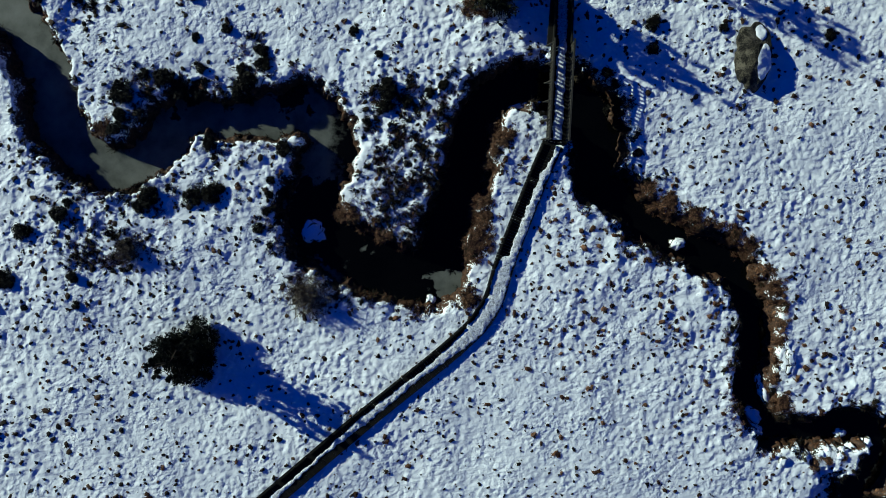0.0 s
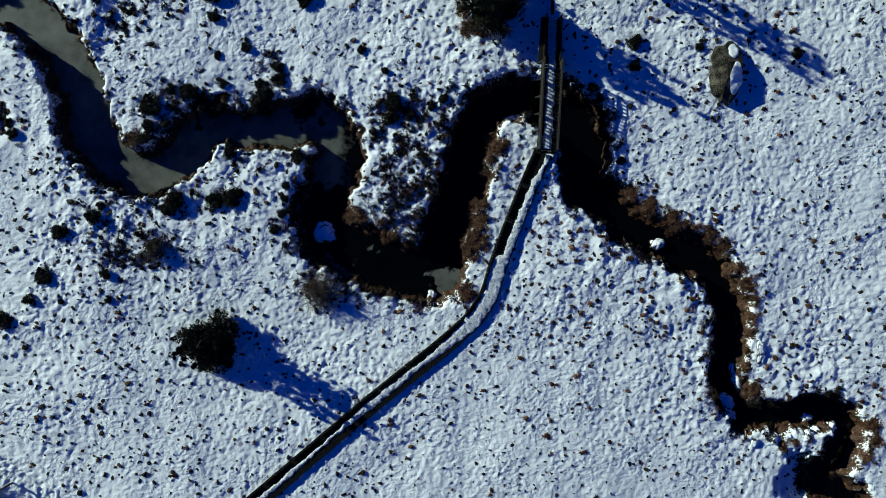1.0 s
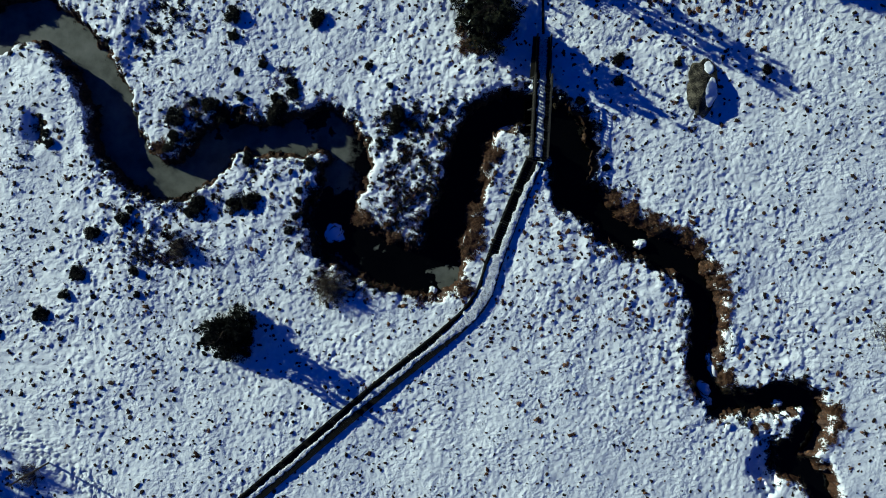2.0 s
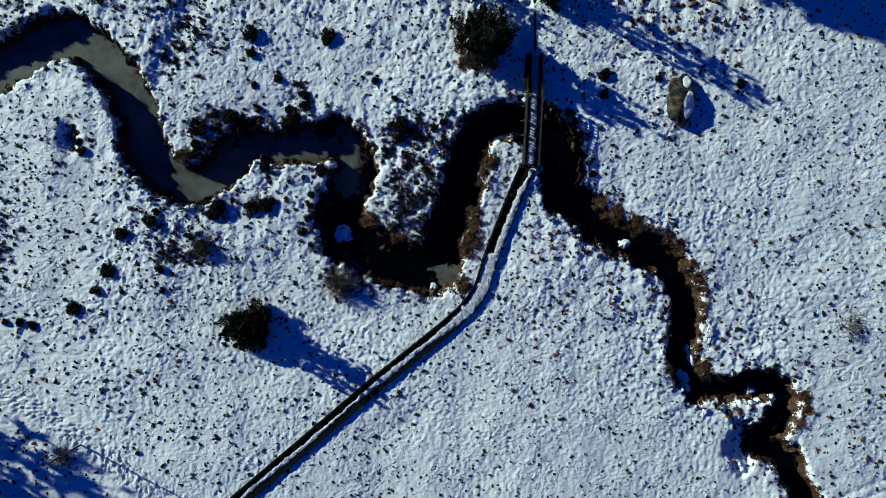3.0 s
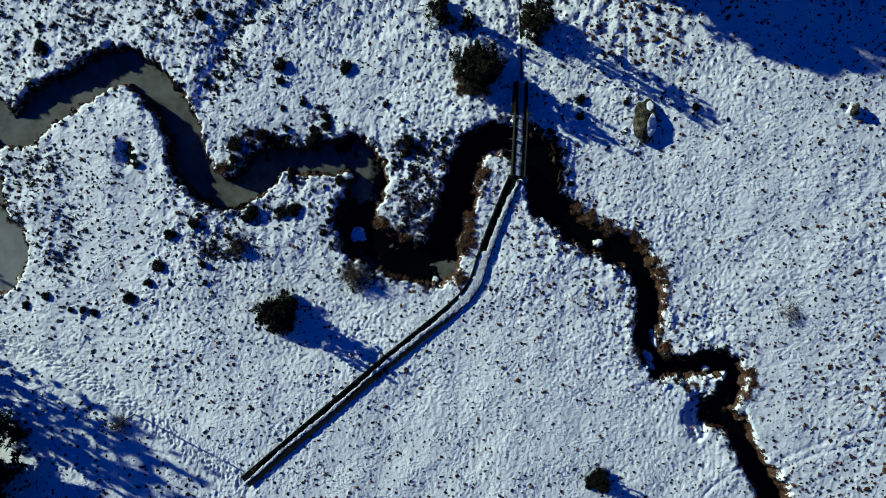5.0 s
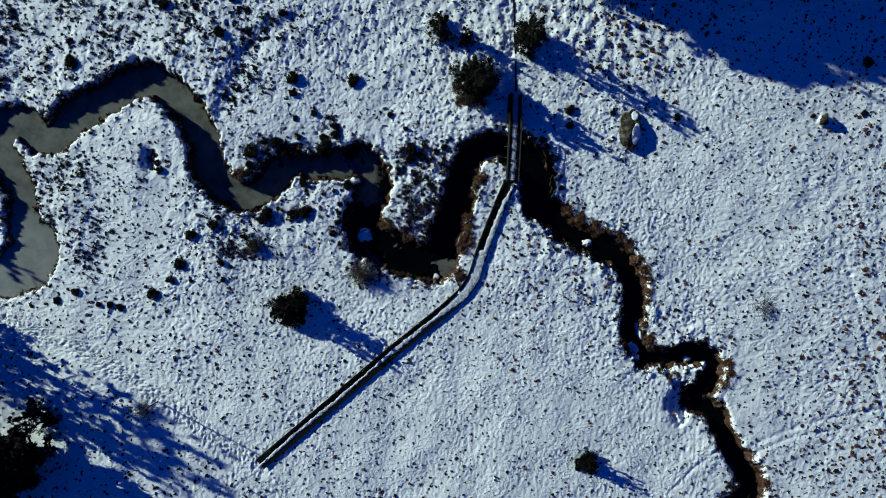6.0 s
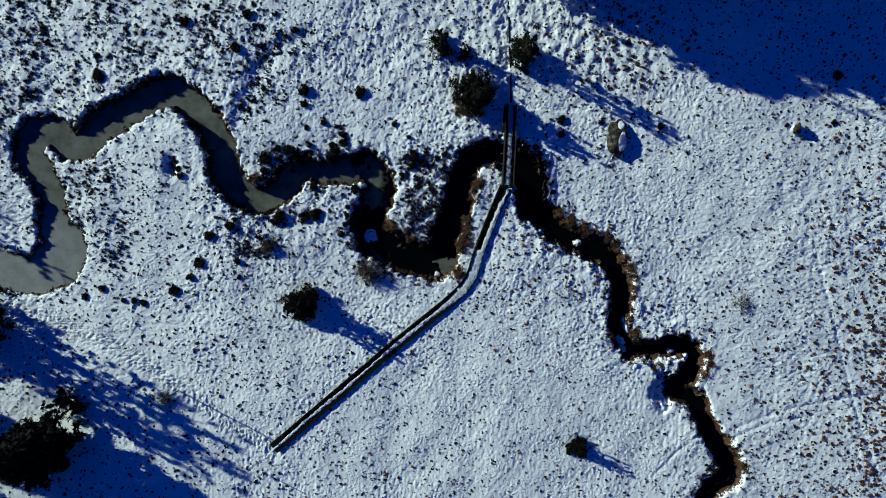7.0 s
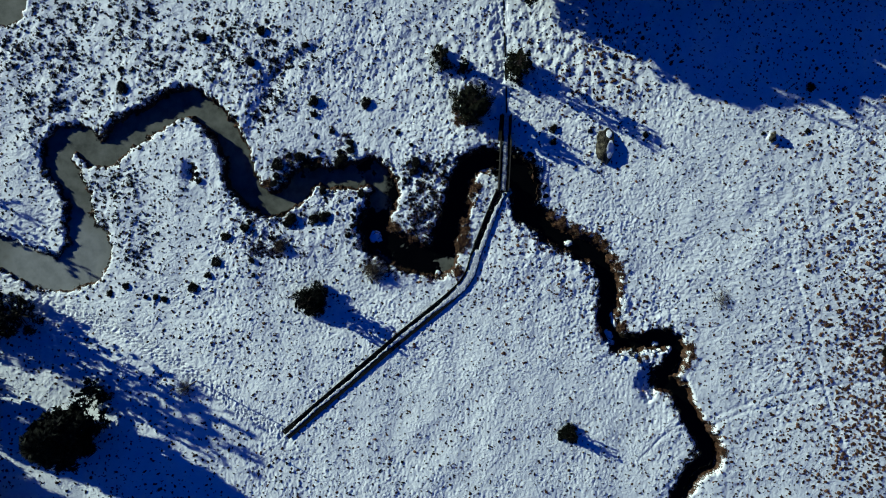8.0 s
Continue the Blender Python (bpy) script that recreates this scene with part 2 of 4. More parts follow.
BROWN += [(12.2, 7.6, .6), (13.6, 6.7, .65), (15.0, 6.0, .65), (16.4, 5.3, .6), (1.4, 12.5, .7), (0.6, 11.4, .6), (-0.2, 6.8, .8), (-1.0, 4.2, .7), (30.5, -9.2, .7), (30.6, -10.4, .6), (29.9, -11.6, .6), (28.2, -14.9, 0.8), (32.4, -20.2, 0.8), (34.8, -23.5, 0.9), (-9.9, 10.4, 0.6), (18.6, 4.7, .8)]


WALK = spline([(4.62, 12.0), (3.35, 9.0), (2.05, 5.7), (1.2, 3.4), (0.5, 1.1), (-0.45, -0.5), (-1.85, -1.9), (-4.0, -3.72), (-9.0, -7.75), (-17.3, -14.8), (-24.75, -21.15)], 0.1)


# ---- the ground: one sheet, fine in the middle, wider towards the horizon ----
def axis(lo, fine_lo, fine_hi, hi, fine=0.128, coarse=0.21, far=2600.0):
    mid = np.concatenate([np.arange(lo, fine_lo, coarse), np.arange(fine_lo, fine_hi, fine), np.arange(fine_hi, hi, coarse)])
    grow = np.cumsum(coarse * 1.3 ** np.arange(1, 33))
    grow = grow[grow < far]
    return np.concatenate([mid[0] - grow[::-1], mid, mid[-1] + grow])


GX, GY = axis(-66, -35, 29, 60), axis(-33, -13, 23, 41)
XX, YY = np.meshgrid(GX, GY)
BANK = np.full(XX.shape, 6.0)
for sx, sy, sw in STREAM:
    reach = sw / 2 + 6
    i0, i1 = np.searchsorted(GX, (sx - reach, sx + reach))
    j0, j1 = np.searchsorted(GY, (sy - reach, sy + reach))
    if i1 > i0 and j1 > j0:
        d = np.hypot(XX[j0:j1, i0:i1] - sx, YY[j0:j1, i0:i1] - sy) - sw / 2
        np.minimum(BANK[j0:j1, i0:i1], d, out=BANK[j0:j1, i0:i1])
BANK += 0.70 * perlin(XX * 0.8, YY * 0.8, 1) + 0.42 * perlin(XX * 2.0, YY * 2.0, 2) + 0.22 * perlin(XX * 4.6, YY * 4.6, 3)
slope_y, slope_x = np.gradient(BANK, GY, GX)
SUNNY = (slope_x * 0.887 - slope_y * 0.461) / np.maximum(np.hypot(slope_x, slope_y), 0.05)  # 1 where a bank faces the sun
NEAR = np.clip(1 - np.maximum(np.abs(XX) - 66, np.abs(YY) - 45) / 30, 0, 1)
hummock = np.clip(1.5 - BANK / 3.5, 0.25, 1)
for hx, hy, hrx, hry in ((6, 4, 5, 7), (-5, 10, 4, 6), (-25, 6, 9, 5), (18, 30, 8, 6), (14, 1, 5, 5), (-50, 28, 16, 9), (26, -6, 4, 4), (2, 30, 24, 8), (2, 30, 20, 7), (48, 8, 10, 12)):
    hummock += 0.9 * np.exp(-(((XX - hx) / hrx) ** 2 + ((YY - hy) / hry) ** 2))
rough = 0.5 + 0.85 * np.clip(perlin(XX * 0.09, YY * 0.09, 9) * 2.0 + 0.45, 0, 1)
rough *= 1 - 0.45 * np.exp(-(((XX - 2.5) / 3) ** 2 + ((YY + 2.5) / 3.5) ** 2))
rough *= 1 - 0.4 * np.exp(-(((XX - 6) / 16) ** 2 + ((YY + 14) / 9) ** 2))
LEVEL = np.zeros(XX.shape)
for sx, sy in np.vstack([WALK[::4], [(5.0, 14.0), (5.1, 17.0), (5.1, 20.0), (5.1, 22.5)]]):
    i0, i1 = np.searchsorted(GX, (sx - 5, sx + 5))
    j0, j1 = np.searchsorted(GY, (sy - 5, sy + 5))
    d = np.hypot(XX[j0:j1, i0:i1] - sx, YY[j0:j1, i0:i1] - sy)
    np.maximum(LEVEL[j0:j1, i0:i1], np.clip(1.5 - d / 3, 0, 1), out=LEVEL[j0:j1, i0:i1])
LAND = (0.40 * perlin(XX * 0.05, YY * 0.05, 4) * NEAR + 0.20 * perlin(XX * 0.23, YY * 0.23, 5)) * (1 - LEVEL)
LAND += NEAR * ((0.115 * hummock - 0.01) * perlin(XX * 0.95, YY * 0.95, 6) + 0.045 * rough * perlin(XX * 1.7, YY * 1.7, 7)
                + 0.08 * rough * perlin(XX * 2.7, YY * 2.7, 8) + 0.055 * perlin(XX * 5.0, YY * 5.0, 10))
LAND -= (0.5 * np.clip((-31 - XX) / 18, 0, 1) + 0.4 * np.clip((-47 - XX) / 6, 0, 1)) * NEAR + 0.3 * np.exp(-(((XX + 60) / 6) ** 2 + ((YY - 4) / 6) ** 2))
# far hills round the valley
FAR = np.hypot(XX, YY)
LAND += np.clip((FAR - 160) / 900, 0, 1) ** 1.4 * (150 + 120 * perlin(XX / 420, YY / 420, 11))
t = np.clip((BANK + 0.42) / 1.15, 0, 1)
step = t * t * (3 - 2 * t)
GZ = (LAND - 0.05) * step + (-1.95) * (1 - step)
UNDER = np.full(XX.shape, 9.0)
for sx, sy in WALK[::2]:
    i0, i1 = np.searchsorted(GX, (sx - 2, sx + 2))
    j0, j1 = np.searchsorted(GY, (sy - 2, sy + 2))
    np.minimum(UNDER[j0:j1, i0:i1], np.hypot(XX[j0:j1, i0:i1] - sx, YY[j0:j1, i0:i1] - sy), out=UNDER[j0:j1, i0:i1])
GZ = np.where(UNDER < 0.95, np.minimum(GZ, 0.05), GZ)
# snowed-up hollow beside the brook
GZ -= 1.1 * np.clip(2.8 - 2.3 * np.hypot((XX - 24.7) / 1.3, (YY + 13.6) / 2.1) + 1.6 * perlin(XX * 0.9, YY * 0.9, 15) + 0.8 * perlin(XX * 2.2, YY * 2.2, 16), 0, 1) * (BANK > 0.2)
# a small pit, and a shallow gully running north from the bend
GZ -= 0.75 * np.exp(-(((XX + 37.5) / 0.75) ** 2 + ((YY - 14.6) / 1.2) ** 2))
GULLY = np.zeros(XX.shape)
for sx, sy in spline([(-29.2, 20.0), (-27.8, 23.0), (-26.3, 26.4), (-24.0, 29.2), (-20.2, 31.2)], 0.3):
    i0, i1 = np.searchsorted(GX, (sx - 3, sx + 3))
    j0, j1 = np.searchsorted(GY, (sy - 3, sy + 3))
    np.maximum(GULLY[j0:j1, i0:i1], np.exp(-(((XX[j0:j1, i0:i1] - sx) ** 2 + (YY[j0:j1, i0:i1] - sy) ** 2) / 1.1)), out=GULLY[j0:j1, i0:i1])
GZ -= 0.2 * GULLY * np.clip(BANK, 0, 1)
# trodden path and wheel tracks
TRACKS = [(spline([(-24.7, -21.2), (-29.7, -18.4), (-37.3, -13.0), (-44.2, -8.7), (-51.8, -5.6), (-58.7, -3.7)]), 1.0, 0.20),
          (spline([(32.6, -19.2), (38.8, -16.7), (45.7, -15.1), (57.1, -13.6)]), 0.16, 0.11),
          (spline([(32.9, -20.1), (38.0, -18.0), (43.7, -17.0)]), 0.15, 0.10),
          (spline([(43.9, 3.5), (46.3, -4.9), (48.9, -15.0), (52.0, -24.3)]), 0.18, 0.10),
          (spline([(4.7, 23.0), (4.6, 30.1), (4.2, 42.0)]), 0.8, 0.17),
          (spline([(6.5, 22.2), (10.0, 22.0), (13.2, 21.7)]), 0.35, 0.08),
          (spline([(23.5, -24.8), (26.5, -21.6), (29.0, -19.6)]), 0.16, 0.09)]
TROD = np.zeros(XX.shape)
for line, half, depth in TRACKS:
    for sx, sy in line:
        i0, i1 = np.searchsorted(GX, (sx - half * 2, sx + half * 2))
        j0, j1 = np.searchsorted(GY, (sy - half * 2, sy + half * 2))
        if i1 > i0 and j1 > j0:
            d = np.hypot(XX[j0:j1, i0:i1] - sx, YY[j0:j1, i0:i1] - sy) / half
            np.maximum(TROD[j0:j1, i0:i1], depth * np.clip(1.6 - d, 0, 1), out=TROD[j0:j1, i0:i1])
GZ -= TROD * (0.25 + 3.2 * np.abs(perlin(XX * 3.2, YY * 3.2, 21)))
bare = np.clip(1.1 - np.abs(BANK - 0.0) * 1.3, 0, 1) * (BANK < 0.9) + (BANK < 0)
for bx, by, br in BROWN:
    d = np.hypot(XX - bx, YY - by) / br
    bare = np.maximum(bare, np.clip(1.15 - d * 0.85, 0, 1) * (d < 1.5))
bare = np.clip(bare, 0, 1)

ny, nx = XX.shape


def at_ground(grid, x, y):
    """The value of a grid at places of the plan."""
    x, y = np.asarray(x, float), np.asarray(y, float)
    i, j = np.clip(np.searchsorted(GX, x) - 1, 0, nx - 2), np.clip(np.searchsorted(GY, y) - 1, 0, ny - 2)
    u, v = (x - GX[i]) / (GX[i + 1] - GX[i]), (y - GY[j]) / (GY[j + 1] - GY[j])
    return (grid[j, i] * (1 - u) + grid[j, i + 1] * u) * (1 - v) + (grid[j + 1, i] * (1 - u) + grid[j + 1, i + 1] * u) * v


def scatter(n, x0, x1, y0, y1, chance):
    xy = np.column_stack([rng.uniform(x0, x1, n), rng.uniform(y0, y1, n)])
    return xy[rng.uniform(0, 1, n) < chance(xy[:, 0], xy[:, 1])]


def clustered(xy, mean, spread):
    """Each place becomes a few, strewn close together."""
    n = 1 + rng.poisson(mean - 1, len(xy))
    out = np.repeat(xy, n, 0)
    return out + rng.normal(0, spread, out.shape) * (np.arange(len(out))[:, None] % 2 + 0.3)


def blob(x, y, cx, cy, rx, ry):
    return np.exp(-(((x - cx) / rx) ** 2 + ((y - cy) / ry) ** 2))


def heather_chance(x, y):
    b = at_ground(BANK, x, y)
    p = 0.20 + 0.5 * np.clip(perlin(x * 0.22, y * 0.22, 31), 0, 1)
    p += 0.55 * blob(x, y, -55, 30, 14, 9) + 0.5 * blob(x, y, -44, 10, 6, 8) + 0.75 * blob(x, y, -5, 11.5, 3.2, 4.5) + 0.45 * blob(x, y, -28, 30, 8, 8)
    p += 0.35 * blob(x, y, -28, 5, 7, 5) + 0.35 * blob(x, y, -18, 9, 5, 2) + 0.45 * blob(x, y, 4, 29, 16, 8)
    p *= np.clip(perlin(x * 0.6, y * 0.6, 32) * 1.3 + 0.85, 0.15, 1.3)
    p *= 1 - 0.8 * blob(x, y, -19, 20.5, 7, 2.5) - 0.7 * blob(x, y, -10, 17, 2.5, 3)
    walk_clear = 1 - blob(x, y, -6, -5, 3, 3) * 0.5
    return np.where((b > 0.3) & (at_ground(TROD, x, y) < 0.02), p * walk_clear, 0)


def spaced(step, x0, x1, y0, y1, chance, loose=0.42):
    """Places about one step apart."""
    x, y = np.meshgrid(np.arange(x0, x1, step), np.arange(y0, y1, step * 0.87))
    x[1::2] += step / 2
    xy = np.column_stack([x.ravel(), y.ravel()]) + rng.uniform(-loose, loose, (x.size, 2)) * step
    return xy[rng.uniform(0, 1, len(xy)) < chance(xy[:, 0], xy[:, 1])]


# snowed-up tussocks: each lifts the snow into a small hummock
TUSSOCKS = spaced(0.92, -65, 60, -33, 41, lambda x, y: (0.42 + 0.2 * (x > 36)) * (1 - 0.6 * blob(x, y, -17, 21.5, 9, 3) - 0.6 * blob(x, y, -37.5, 13, 5, 7) - 0.5 * blob(x, y, 28, 8, 9, 8) - 0.4 * blob(x, y, -9, -3, 5, 3)) + 1.4 * heather_chance(x, y) - 0.4 * (at_ground(BANK, x, y) < 0.4) - 0.4 * (at_ground(TROD, x, y) > 0.02))
for (sx, sy), up in zip(TUSSOCKS, rng.uniform(0.0, 0.045, len(TUSSOCKS))):
    i0, i1 = np.searchsorted(GX, (sx - 0.7, sx + 0.7))
    j0, j1 = np.searchsorted(GY, (sy - 0.7, sy + 0.7))
    GZ[j0:j1, i0:i1] += up * np.exp(-((XX[j0:j1, i0:i1] - sx) ** 2 + (YY[j0:j1, i0:i1] - sy) ** 2) / 0.055)
idx = np.arange(nx * ny).reshape(ny, nx)
quads = np.stack([idx[:-1, :-1], idx[:-1, 1:], idx[1:, 1:], idx[1:, :-1]], -1).reshape(-1, 4)
ground = mesh_np("ground", np.stack([XX, YY, GZ], -1).reshape(-1, 3), quads, GROUND, smooth=True)
attr = ground.data.attributes.new("bare", "FLOAT", "POINT")
attr.data.foreach_set("value", bare.astype(np.float32).ravel())
tagged(ground, "snow-covered moorland with peaty brown stream banks", "ground", kind="structure")


def ground_z(x, y):
    return float(at_ground(GZ, x, y))


wx, wy = np.meshgrid(np.linspace(-72, 62, 68), np.linspace(-42, 42, 43))
wi = np.arange(wx.size).reshape(wx.shape)
water = mesh_np("water", np.stack([wx, wy, np.full(wx.shape, WATER_Z)], -1).reshape(-1, 3),
                np.stack([wi[:-1, :-1], wi[:-1, 1:], wi[1:, 1:], wi[1:, :-1]], -1).reshape(-1, 4), WATER)
tagged(water, "dark stream water skinned with thin grey ice", "water", kind="structure")


# ---- small plants poking through the snow ----
def tufts(name, xy, size, blades, mat, tall=0.8, spread=1.0, cored=True):
    """Clumps of pointed blades, each round a low core, as one mesh."""
    n = len(xy)
    z = at_ground(GZ, xy[:, 0], xy[:, 1])
    c = np.column_stack([xy, z])
    a = rng.uniform(0, 2 * np.pi, (n, blades))
    turn, flat = rng.uniform(0, np.pi, (n, 1)), rng.uniform(0.1, 0.6, (n, 1))
    out = rng.uniform(0.1, 1.0, (n, blades)) * spread * (1 + flat * np.cos(2 * (a - turn)))
    s = size[:, None] * rng.uniform(0.7, 1.15, (n, blades))
    foot = c[:, None, :] + np.stack([np.cos(a) * out * 0.55, np.sin(a) * out * 0.55, np.zeros_like(a)], -1) * s[..., None]
    tip = c[:, None, :] + np.stack([np.cos(a) * out, np.sin(a) * out, tall * np.clip(1.15 - 0.8 * out / spread, 0.1, 1.2)], -1) * s[..., None]
    w = np.stack([-np.sin(a), np.cos(a), np.zeros_like(a)], -1) * (s * 0.14)[..., None]
    foot[..., 2] -= 0.03
    v = np.stack([foot - w, foot + w, tip + w * 0.25], 2).reshape(-1, 3)
    f = np.arange(len(v)).reshape(-1, 3)
    if not cored:
        return mesh_np(name, v, f, mat)
    ring = np.arange(7) * (2 * np.pi / 7)
    rr = size[:, None] * rng.uniform(0.5, 1.05, (n, 7)) * (1 + 0.7 * flat * np.cos(2 * (ring - turn)))
    base = np.stack([c[:, None, 0] + np.cos(ring) * rr, c[:, None, 1] + np.sin(ring) * rr, np.repeat(c[:, None, 2] - 0.08, 7, 1)], -1)
    up = base * [1, 1, 0] * 0.72 + c[:, None, :] * [1, 1, 0] * 0.28
    up[..., 2] = c[:, None, 2] + size[:, None] * tall * rng.uniform(0.05, 0.55, (n, 7))
    top = c + np.column_stack([rng.normal(0, 0.08, (n, 2)) * size[:, None], tall * 0.6 * size])
    core = np.concatenate([base, up, top[:, None, :]], 1).reshape(-1, 3)
    k, q = np.arange(7), (np.arange(7) + 1) % 7
    one = np.concatenate([np.stack([k, q, q + 7], -1), np.stack([k, q + 7, k + 7], -1), np.stack([k + 7, q + 7, np.full(7, 14)], -1)])
    cf = (one[None] + (np.arange(n) * 15)[:, None, None]).reshape(-1, 3) + len(v)
    return mesh_np(name, np.vstack([v, core]), np.vstack([f, cf]), mat)


xy = TUSSOCKS
tagged(tufts("heath_tussocks", xy, rng.uniform(0.11, 0.21, len(xy)) * rng.choice([0.85, 1, 1.2, 1.5], len(xy)) * np.where(xy[:, 0] < -25, 1.15, 1.0) * (1 - 0.3 * blob(xy[:, 0], xy[:, 1], 8, -14, 18, 10)), 17, TUSSOCK, 0.38, 1.2), "dark brown heath tussocks spaced over the snow", "grass", kind="stuff")
xy = clustered(scatter(13000, -65, 59, -32, 40, heather_chance), 1.8, 0.16)
tagged(tufts("heather_tufts", xy, rng.uniform(0.06, 0.17, len(xy)) * rng.choice([1, 1, 1.5], len(xy)), 16, HEATHER, 0.36, 1.2), "dark heather tips poking through the snow", "heather", kind="stuff")


def speck_chance(x, y):
    return np.where((at_ground(BANK, x, y) > 0.3) & (at_ground(TROD, x, y) < 0.02), 0.35 + 0.9 * np.clip(perlin(x * 0.35, y * 0.35, 71), 0, 1), 0)


xy = scatter(26000, -65, 59, -32, 40, speck_chance)
tagged(tufts("heather_sprigs", xy, rng.uniform(0.05, 0.11, len(xy)), 7, HEATHER, 0.9, 1.2, False), "tiny dark sprigs piercing the snow crust", "heather", kind="stuff")


def grass_chance(x, y):
    b = at_ground(BANK, x, y)
    p = 1.0 * blob(x, y, 55, -8, 9, 24) * np.clip(perlin(x * 0.3, y * 0.3, 41) + 0.6, 0, 1) + 0.10
    p += 0.8 * blob(x, y, 6, 4.5, 4.5, 6) + 0.6 * blob(x, y, 15, 0, 5, 5) + 0.6 * blob(x, y, 24, -5, 3, 4) + 0.5 * blob(x, y, 38, -22, 6, 7) + 0.8 * blob(x, y, 19, 30, 5, 4)
    p += 0.3 * blob(x, y, 4, -3, 4, 5)
    return np.where((b > 0.25) & (at_ground(TROD, x, y) < 0.02), p, 0)


xy = clustered(spaced(1.05, -40, 59, -33, 40, grass_chance), 1.35, 0.22)
tagged(tufts("grass_tussocks", xy, rng.uniform(0.12, 0.31, len(xy)), 36, GRASS, 0.5, 1.2), "brown dead grass tussocks half buried in snow", "grass", kind="stuff")


def tussock_chance(x, y):
    return np.where(at_ground(TROD, x, y) < 0.02, (1.5 * blob(x, y, 58, -12, 10, 22) + 0.65 * blob(x, y, 18, 28.5, 6, 5)) * np.clip(perlin(x * 0.5, y * 0.5, 45) + 0.95, 0, 1), 0)


xy = clustered(spaced(0.90, 12, 62, -34, 36, tussock_chance), 1.6, 0.32)
tagged(tufts("moor_grass", xy, rng.uniform(0.18, 0.40, len(xy)), 30, GRASS, 0.6, 1.2), "large brown moor-grass tussocks in the snow", "grass", kind="stuff")


def bank_chance(x, y):
    b = at_ground(BANK, x, y)
    edge = ((b > -0.1) & (b < 0.55)) * (0.25 + 0.35 * (at_ground(SUNNY, x, y) > 0.2) + 0.9 * np.clip(perlin(x * 0.5, y * 0.5, 51) + 0.1, 0, 1))
    for bx, by, br in BROWN:
        edge = np.maximum(edge, 0.95 * (np.hypot(x - bx, y - by) < br * 1.1) * (b > -0.1))
    return edge


xy = scatter(20000, -65, 40, -32, 28, bank_chance)
tagged(tufts("bank_sedge", xy, rng.uniform(0.08, 0.20, len(xy)), 16, GRASS, 0.6, 1.5), "low brown sedge along the stream banks", "grass", kind="stuff")


def long_grass(name, xy, length, per, mat):
    """Thin bent blades that lean and droop in one way from each root."""
    n = len(xy)
    root = np.column_stack([xy, at_ground(GZ, xy[:, 0], xy[:, 1])])
    way = 2 * np.pi * perlin(xy[:, 0] * 0.5, xy[:, 1] * 0.5, 81) * 1.6 + rng.normal(0, 0.7, n)
    a = way[:, None] + rng.normal(0, 0.6, (n, per))
    ln = length[:, None] * rng.uniform(0.5, 1.2, (n, per))
    out = np.stack([np.cos(a), np.sin(a), 0 * a], -1)
    foot = root[:, None, :] + np.concatenate([rng.normal(0, 0.09, (n, per, 2)), np.full((n, per, 1), -0.03)], -1)
    mid = foot + out * (ln * 0.45)[..., None] + np.array([0, 0, 1]) * (ln * 0.42)[..., None]
    tip = foot + out * ln[..., None] + np.array([0, 0, 1]) * (ln * rng.uniform(0.0, 0.35, (n, per)))[..., None]
    w = np.stack([-np.sin(a), np.cos(a), 0 * a], -1) * 0.009
    v = np.stack([foot - w, foot + w, mid + w, mid - w, tip], 2).reshape(-1, 3)
    k = np.arange(n * per)[:, None] * 5
    f = np.concatenate([k + np.array([[0, 1, 2]]), k + np.array([[0, 2, 3]]), k + np.array([[3, 2, 4]])])
    return mesh_np(name, v, f, mat)


roots = [np.array((bx, by)) + rng.normal(0, br * 0.42, (int(46 * br * br), 2)) for bx, by, br in BROWN + [(-0.2, 22.3, 1.0), (0.9, 21.9, 0.8), (-1.6, 22.8, 0.6), (-1.3, 21.6, 0.8), (-0.3, 20.9, 0.6), (7.0, 26.6, 0.6)]]
xy = np.vstack(roots)
xy = xy[at_ground(BANK, xy[:, 0], xy[:, 1]) > -0.25]
tagged(long_grass("bank_grass", xy, rng.uniform(0.16, 0.44, len(xy)), 40, GRASS), "long brown grass bent over the stream banks", "grass", kind="stuff")
rim = []
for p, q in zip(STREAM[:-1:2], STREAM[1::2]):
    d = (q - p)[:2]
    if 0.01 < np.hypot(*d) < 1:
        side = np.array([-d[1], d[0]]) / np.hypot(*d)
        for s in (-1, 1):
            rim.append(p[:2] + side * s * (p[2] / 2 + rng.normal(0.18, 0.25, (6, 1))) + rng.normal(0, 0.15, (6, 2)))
xy = np.vstack(rim)
# Straggling heather is kept mostly on rims facing away from the sun, darkening them.
keep = (at_ground(BANK, xy[:, 0], xy[:, 1]) > -0.2) & (np.abs(xy[:, 0]) < 64) & (perlin(xy[:, 0] * 0.4, xy[:, 1] * 0.4, 83) > 0.35 * at_ground(SUNNY, xy[:, 0], xy[:, 1]))
xy = xy[keep]
tagged(long_grass("rim_heather", xy, rng.uniform(0.2, 0.45, len(xy)), 15, HEATHER), "dark straggling heather along the stream rim", "heather", kind="stuff")


